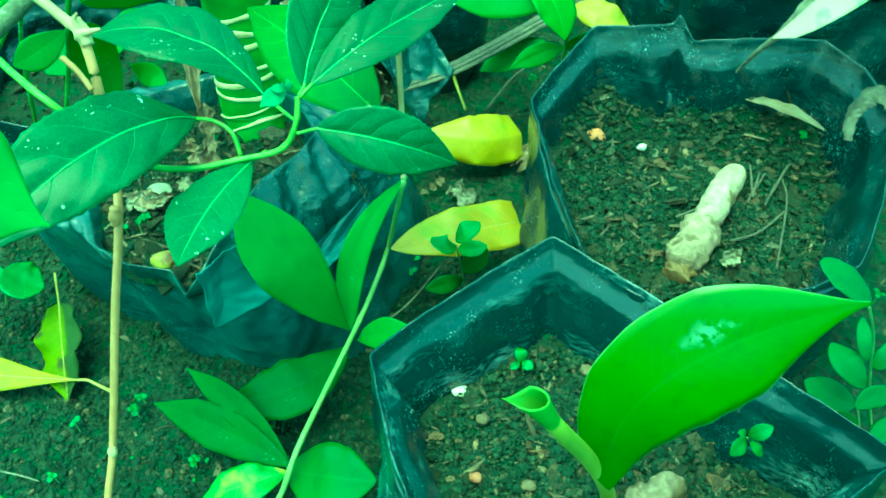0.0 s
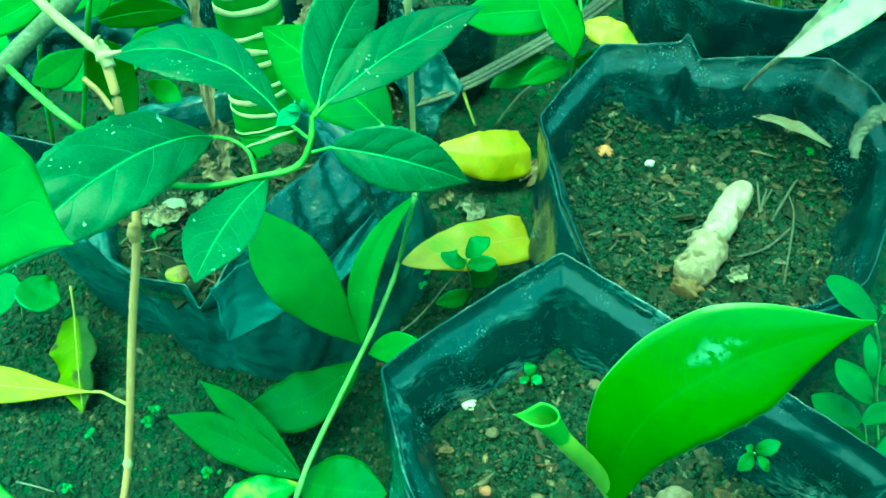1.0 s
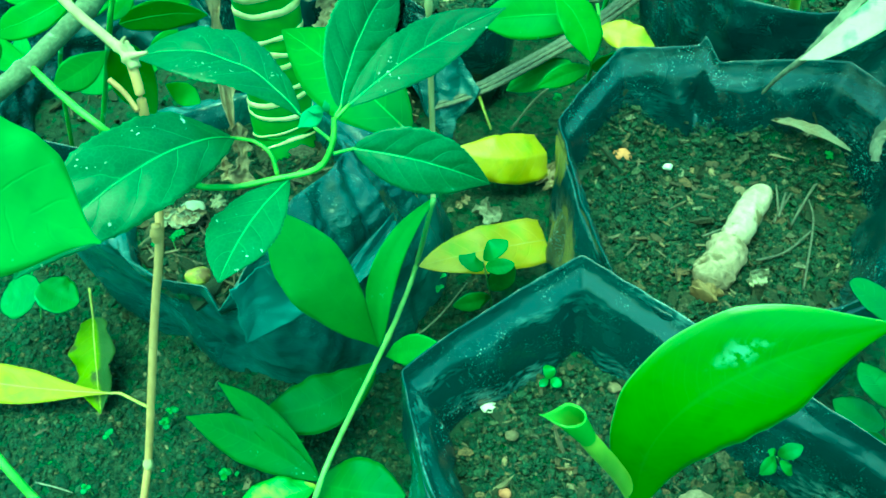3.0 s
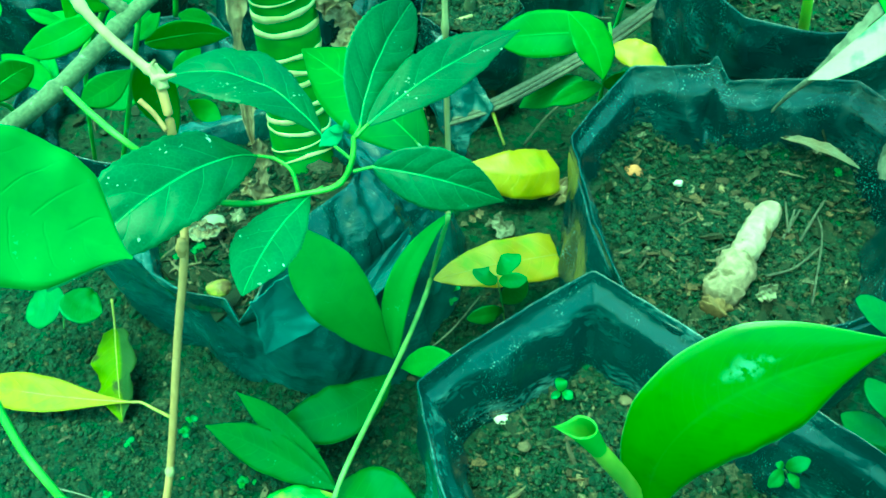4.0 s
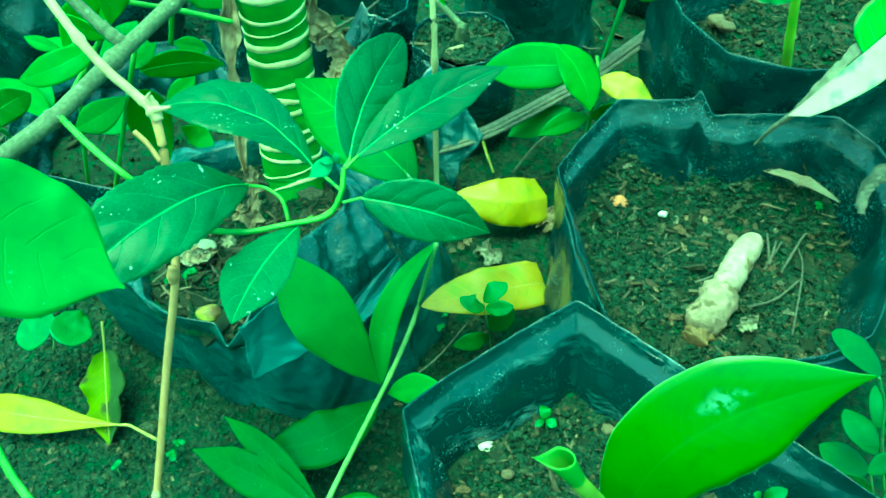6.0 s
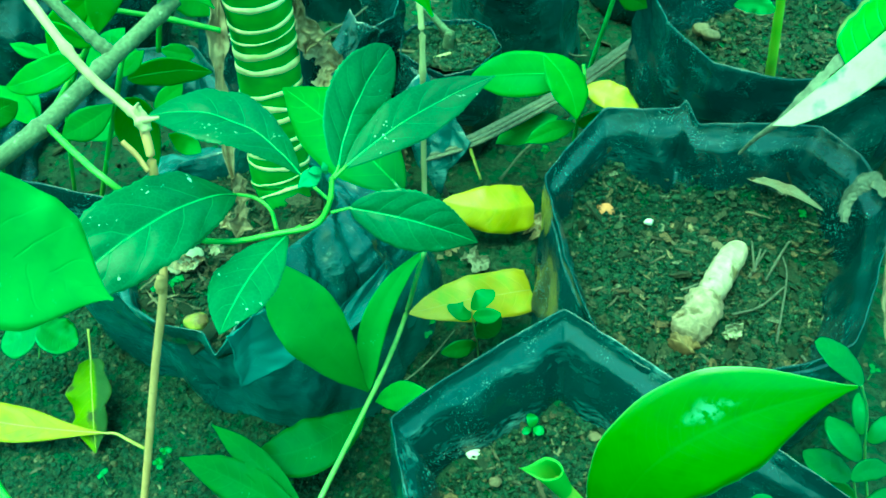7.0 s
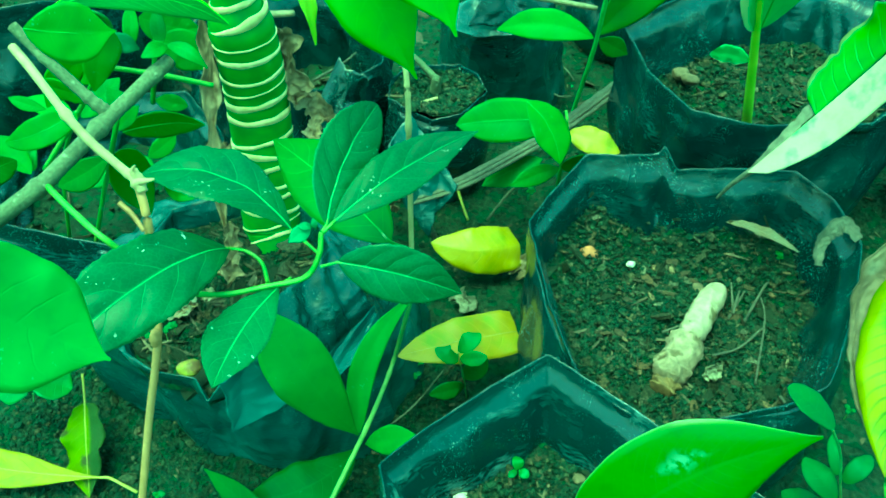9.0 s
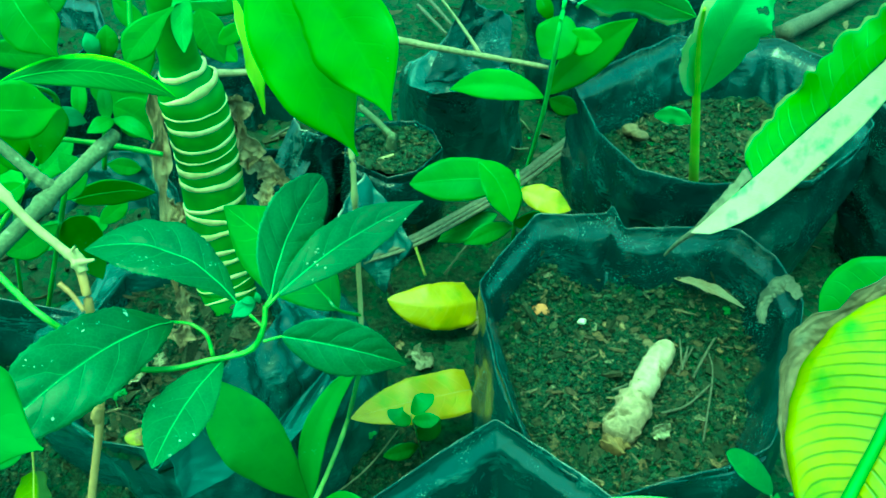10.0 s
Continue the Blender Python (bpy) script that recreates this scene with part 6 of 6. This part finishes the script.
TWIGG = [(-0.252, 0.877, 0.16), (-0.205, 0.872, 0.165), (-0.174, 0.866, 0.17)]
LOG = [(0.644, 1.296, 0.02), (0.753, 1.385, 0.02), (0.917, 1.522, 0.02)]


def rhizome(name, lines, at, label):
    """A rhizome: jointed fingers with scale rings, sunken eyes and small knobs."""
    ob = thing(name, at, label, "rhizome")
    for seed, (pts, r, m, rings, rough) in enumerate(lines):
        line = spline(pts, 24)
        n, seg = len(line), 36
        rnd = random.Random(seed + 3)
        knobs = [(rnd.uniform(0.15, 0.85), rnd.uniform(0, 6.28), rnd.uniform(-0.10, 0.16)) for _ in range(7)]
        verts, faces = [], []
        for i, c in enumerate(line):
            s = i / (n - 1)
            t = (line[min(i + 1, n - 1)] - line[max(i - 1, 0)]).normalized()
            side = t.cross(Vector((0, 0, 1))).normalized()
            top = side.cross(t)
            end = max(0.02, 1 - max(0.0, abs(2 * s - 1) - 0.55) ** 2 / 0.2025) ** 0.5
            for k in range(seg):
                a = 2 * math.pi * k / seg
                out = side * math.cos(a) + top * math.sin(a)
                x = s * rings + 0.18 * math.sin(a + seed) + 0.25 * noise.noise(out * 1.3 + Vector((seed, s * 2, 0)))
                scale = 0.11 * (x % 1.0) ** 2 - 0.05
                k1 = 0.5 * rough * noise.noise(out * 1.1 + Vector((s * 3.2, seed * 7, 0))) + 0.35 * rough * noise.noise(out * 2.6 + Vector((s * 9, seed * 3, 4)))
                lump = sum(h * math.exp(-((s - q) / 0.06) ** 2 - (((a - w + math.pi) % (2 * math.pi) - math.pi) / 0.45) ** 2) for q, w, h in knobs)
                verts.append(c + out * (r * end * (1 + scale + k1 + lump)))
        for i in range(n - 1):
            for k in range(seg):
                j = (k + 1) % seg
                faces.append((i * seg + k, i * seg + j, (i + 1) * seg + j, (i + 1) * seg + k))
        faces += [tuple(range(seg))[::-1], tuple((n - 1) * seg + k for k in range(seg))]
        part("finger", verts, faces, m, ob)
    return ob


rhizome("rhizome", [([(0.168, 0.392, 0.106), (0.181, 0.409, 0.112), (0.196, 0.433, 0.116)], 0.0140, M_RHIZOLD, 2.6, 0.42),
                         ([(0.192, 0.424, 0.117), (0.209, 0.451, 0.120), (0.233, 0.487, 0.116)], 0.0110, M_RHIZOME, 5.0, 0.16),
                         ([(0.164, 0.385, 0.102), (0.174, 0.398, 0.106)], 0.0100, M_RHIZEND, 1.0, 0.7),
                         ([(0.181, 0.412, 0.117), (0.171, 0.411, 0.118), (0.161, 0.404, 0.116)], 0.0024, M_RHIZOLD, 1.0, 0.3)], (0.167, 0.388, 0.105), "knobbly pale rhizome lying on dark soil")
rhizome("rhizome", [(BRHIZ, 0.0085, M_RHIZOLD, 2.0, 0.5)], BRHIZ[0], "pale rhizome at the foot of a shoot")
pebble("pebble", ORANGE, 0.0075, M_ORANGE, "orange brick crumb on dark soil", 3)
pebble("pebble", WHITEPEB, 0.0036, M_WHITE, "small white pebble on dark soil", 5)
pebble("pebble", TANPEB, 0.0062, M_TAN, "tan pebble beside the rhizome", 8)
pebble("pebble", SHELL, 0.0050, M_WHITE, "white shell chip at the bag wall", 12, 0.4)
for i, q in enumerate(CPEBS):
    pebble("pebble", q, 0.009, M_TAN, "pale crumb of earth in a tall bag", 20 + i)


def twig(points, r, label, material=M_BAMBOO, name="twig", flat=1.0):
    line = spline(points, 8)
    v, f = tube(line, [r * (1 - 0.4 * i / len(line)) for i in range(len(line))], 9, 0.25, flat, seed=len(line))
    return tagged(part(name, v, f, material), label, "twig", "twigs")


for pts, r in ((TWIGA, 0.0012), (TWIGB, 0.0009), (TWIGC, 0.0013), (TWIGD, 0.0012)):
    twig(pts, r, "thin dry twig lying on potting soil")
twig(TWIGF, 0.0042, "bare pale branch lying over crumpled bags", M_TWIG)
twig(TWIGF2, 0.0022, "thin pale side branch over crumpled bags", M_TWIG)
twig(TWIGG, 0.0055, "pale stick behind the ringed cane", M_TWIG)
bamboo = thing("bamboo_stick", BAMBOO[0], "weathered grey split bamboo between the bags", "stick", "twigs")
for k, (off, r, rise) in enumerate(((-0.0058, 0.0030, -0.001), (-0.0018, 0.0028, 0.0012), (0.0020, 0.0026, 0.0006), (0.0056, 0.0032, -0.0012))):
    strip = []
    for q, after in zip(BAMBOO, BAMBOO[1:] + [BAMBOO[-1]]):
        run_dir = (Vector(after) - Vector(q)).normalized() if after != q else (Vector(BAMBOO[-1]) - Vector(BAMBOO[-2])).normalized()
        strip.append(Vector(q) + run_dir.cross(Vector((0, 0, 1))).normalized() * (off * (1 + 0.12 * k * len(strip) % 0.3)) + Vector((0, 0, rise)))
    line = spline(strip, 14)
    v, f = tube(line, [r * (1 + 0.15 * noise.noise(c * 40 + Vector((k * 4.0, 0, 0)))) for c in line], 9, 0.22, 0.55, seed=k * 11)
    part("strip", v, f, M_BAMBOO, bamboo)
twig(BAMBOO2, 0.005, "short grey bamboo splinter", M_BAMBOO, "bamboo_stick", 0.5)
twig(CUT, 0.0050, "cut-off stump of a stem in a small bag", M_BARKGREY, "stump")
twig(CUTB, 0.0062, "cut top of the stump in a small bag", M_BARKGREY, "stump")
twig(CUTTWIG, 0.0028, "tan twig leaning on a stump", M_STALKPALE)
twig(TWIGL, 0.0022, "withered olive-yellow leaf stalk beside the bamboo", M_WITHERED, "dry_stalk", 0.5)
twig(LOG, 0.016, "grey weathered log on the ground", M_BAMBOO, "log")
dry_a = thing("dry_leaf", DRYA[0], "curled pale dry leaf on potting soil", "leaf", "dry leaves")
leaf(dry_a, M_DRYLEAF, DRYA[0], DRYA[2], (0.1, -0.4, 0.9), 0.0095, 0.002, 0.004, 0.5, 0.7, 0.5, 0.12)
dry_b = thing("dry_leaf", FLAG[0], "grey withered leaf scrap over the bag rim", "leaf", "dry leaves")
crumple(dry_b, FLAG, 0.0022, 93, "blade", M_SCRAP, (0.003, 0.0048, 0.006, 0.006, 0.003))


# ---- sprouts, scraps and roots ----
SPROUTS = [(-0.232, 0.336, 0.004), (-0.273, 0.323, 0.004), (-0.18, 0.293, 0.004), (-0.276, 0.282, 0.004), (-0.222, 0.426, 0.112), (-0.216, 0.431, 0.112), (-0.23, 0.423, 0.112), (0.023, 0.789, 0.03), (0.097, 0.723, 0.02), (-0.075, 0.559, 0.004), (-0.028, 0.472, 0.004), (0.327, 0.501, 0.108), (0.295, 0.519, 0.11), (-0.023, 0.485, 0.004)]
SPROUTS_B = [(-0.025, 0.722, 0.06), (0.098, 0.726, 0.02), (0.104, 0.763, 0.02), (-0.3, 0.381, 0.004), (-0.157, 0.331, 0.004), (-0.229, 0.348, 0.004)]
SPROUTS_C = [(0.113, 1.015, 0.01), (0.296, 0.358, 0.11), (-0.048, 0.849, 0.115), (0.424, 0.531, 0)]


def sprout(at, seed):
    """A tiny weed seedling: a thread of a stem and a few round leaves."""
    rnd = random.Random(seed)
    at = Vector(at)
    ob = thing("seedling", at, "tiny round-leaved weed seedling", "weed", "seedlings")
    top = at + Vector((rnd.uniform(-0.003, 0.003), rnd.uniform(-0.003, 0.003), rnd.uniform(0.006, 0.012)))
    v, f = tube(spline([tuple(at - Vector((0, 0, 0.003))), tuple(top)], 4), [0.0005] * 9, 6)
    part("stem", v, f, M_STEMVINE, ob)
    a0 = rnd.uniform(0, 6)
    for k in range(rnd.choice((3, 4, 4, 5))):
        a = a0 + k * 1.7 + rnd.uniform(-0.3, 0.3)
        r = rnd.uniform(0.0032, 0.0060)
        tip = top + Vector((math.cos(a) * r, math.sin(a) * r, rnd.uniform(-0.001, 0.002)))
        leaf(ob, M_WEED, tuple(top), tuple(tip), (rnd.uniform(-0.2, 0.2), rnd.uniform(-0.3, 0.1), 1), r * 0.85, 0, 0.0006, 0.55, 0.45, nl=8, drip=0)
    return ob


for i, q in enumerate(SPROUTS + SPROUTS_B + SPROUTS_C):
    sprout(q, 60 + i)

SCRAP_H = [(-0.24, 0.459, 0.118), (-0.219, 0.452, 0.12), (-0.203, 0.457, 0.12)]
SCRAP_I = [(-0.198, 0.508, 0.13), (-0.189, 0.488, 0.122)]
SCRAP_J = [(-0.199, 0.471, 0.12), (-0.191, 0.463, 0.12)]
STONE_D = (-0.215, 0.463, 0.118)
BUD_D = (-0.191, 0.382, 0.13)
SCRAP_A = [(0.2, 0.396, 0.108), (0.214, 0.4, 0.11)]
SCRAP_B = [(0.013, 0.577, 0.012), (0.03, 0.553, 0.012)]
SCRAP_C = [(0.075, 0.621, 0.02), (0.09, 0.601, 0.012)]
SCRAP_D = [(-0.011, 0.576, 0.01), (0.002, 0.587, 0.014)]
SCRAP_E = [(-0.238, 0.452, 0.115), (-0.205, 0.452, 0.12)]
RED_B = (0.018, 0.234, 0.102)
TAN_B = (0.049, 0.228, 0.103)
CHIP_B = (0.024, 0.273, 0.103)
CHIP_C = (0.093, 0.307, 0.105)
ROOT_A = [(-0.066, 0.401, 0.01), (-0.03, 0.434, 0.012), (-0.001, 0.471, 0.02)]
ROOT_B = [(-0.319, 0.289, 0.006), (-0.301, 0.284, 0.008), (-0.289, 0.281, 0.006)]
TWIGE = [(0.24, 0.463, 0.108), (0.251, 0.487, 0.112)]
TWIGH = [(0.247, 0.454, 0.108), (0.273, 0.491, 0.112), (0.28, 0.499, 0.11)]
TWIGI = [(0.255, 0.379, 0.106), (0.259, 0.369, 0.106)]
TWIGJ = [(0.175, 0.438, 0.112), (0.188, 0.44, 0.118)]
TWIGK = [(0.048, 0.695, 0.01), (0.076, 0.735, 0.02), (0.101, 0.752, 0.03)]
ROOT_C = [(0.138, 1.023, 0.01), (0.129, 0.97, 0.02), (0.15, 0.939, 0.02), (0.172, 0.954, 0.01)]
ROOT_D = [(0.155, 1.03, 0.02), (0.166, 0.991, 0.03), (0.177, 0.978, 0.02)]
TWIGM = [(0.023, 1.393, 0.02), (0.068, 1.262, 0.03)]
TWIGN = [(0.043, 1.418, 0.02), (0.08, 1.315, 0.02)]
TWIGO = [(-0.013, 1.126, 0.03), (0.038, 1.125, 0.05)]
TWIGP = [(-0.149, 0.804, 0.12), (-0.118, 0.824, 0.13), (-0.102, 0.833, 0.14)]
SCRAP_F = [(-0.24, 0.683, 0.1), (-0.214, 0.669, 0.1)]
SCRAP_G = [(-0.237, 0.668, 0.13), (-0.212, 0.662, 0.12)]
pebble("pebble", STONE_D, 0.0085, M_STONE, "flat pale stone chip beside the ringed cane", 31, 0.4)
pebble("fallen_bud", BUD_D, 0.0075, M_YELBUD, "yellowish fallen bud at the bag rim", 33, 0.8)
pebble("pebble", RED_B, 0.0036, M_BRICKDULL, "reddish brick crumb on potting soil", 35)
pebble("pebble", TAN_B, 0.0040, M_TAN, "tan pebble on potting soil", 37)
pebble("pebble", CHIP_B, 0.0040, M_TAN, "tan stone chip on potting soil", 39, 0.45)
pebble("pebble", CHIP_C, 0.0042, M_TAN, "brown bark chip by the bag wall", 41, 0.4)
for k, (q, wide, m) in enumerate(((SCRAP_A, 0.006, M_DRYLEAF), (SCRAP_B, 0.010, M_DRYGREY), (SCRAP_C, 0.012, M_SHEATH), (SCRAP_D, 0.004, M_SHEATH),
                                  (SCRAP_E, 0.007, M_DRYLEAF), (SCRAP_F, 0.012, M_SHEATH), (SCRAP_G, 0.010, M_SHEATH),
                                  (SCRAP_H, 0.006, M_SHEATH), (SCRAP_I, 0.007, M_SHEATH), (SCRAP_J, 0.006, M_DRYLEAF), (SCRAP_K, 0.005, M_DRYLEAF))):
    ob = thing("dry_leaf", q[0], "torn dry scrap of a dead leaf", "leaf", "dry leaves")
    crumple(ob, q, wide, 70 + k, "blade", m)
for q, r in ((ROOT_A, 0.0009), (ROOT_B, 0.0007), (ROOT_C, 0.0014), (ROOT_D, 0.0012)):
    twig(q, r, "thin dry root on the earth", M_DRYGREY, "root")
for q, r in ((TWIGE, 0.0013), (TWIGH, 0.0012), (TWIGI, 0.0016), (TWIGJ, 0.0011), (TWIGK, 0.0014), (TWIGM, 0.004), (TWIGN, 0.004),
             (TWIGO, 0.002), (TWIGP, 0.0016)):
    twig(q, r, "thin dry twig lying about", M_BAMBOO)
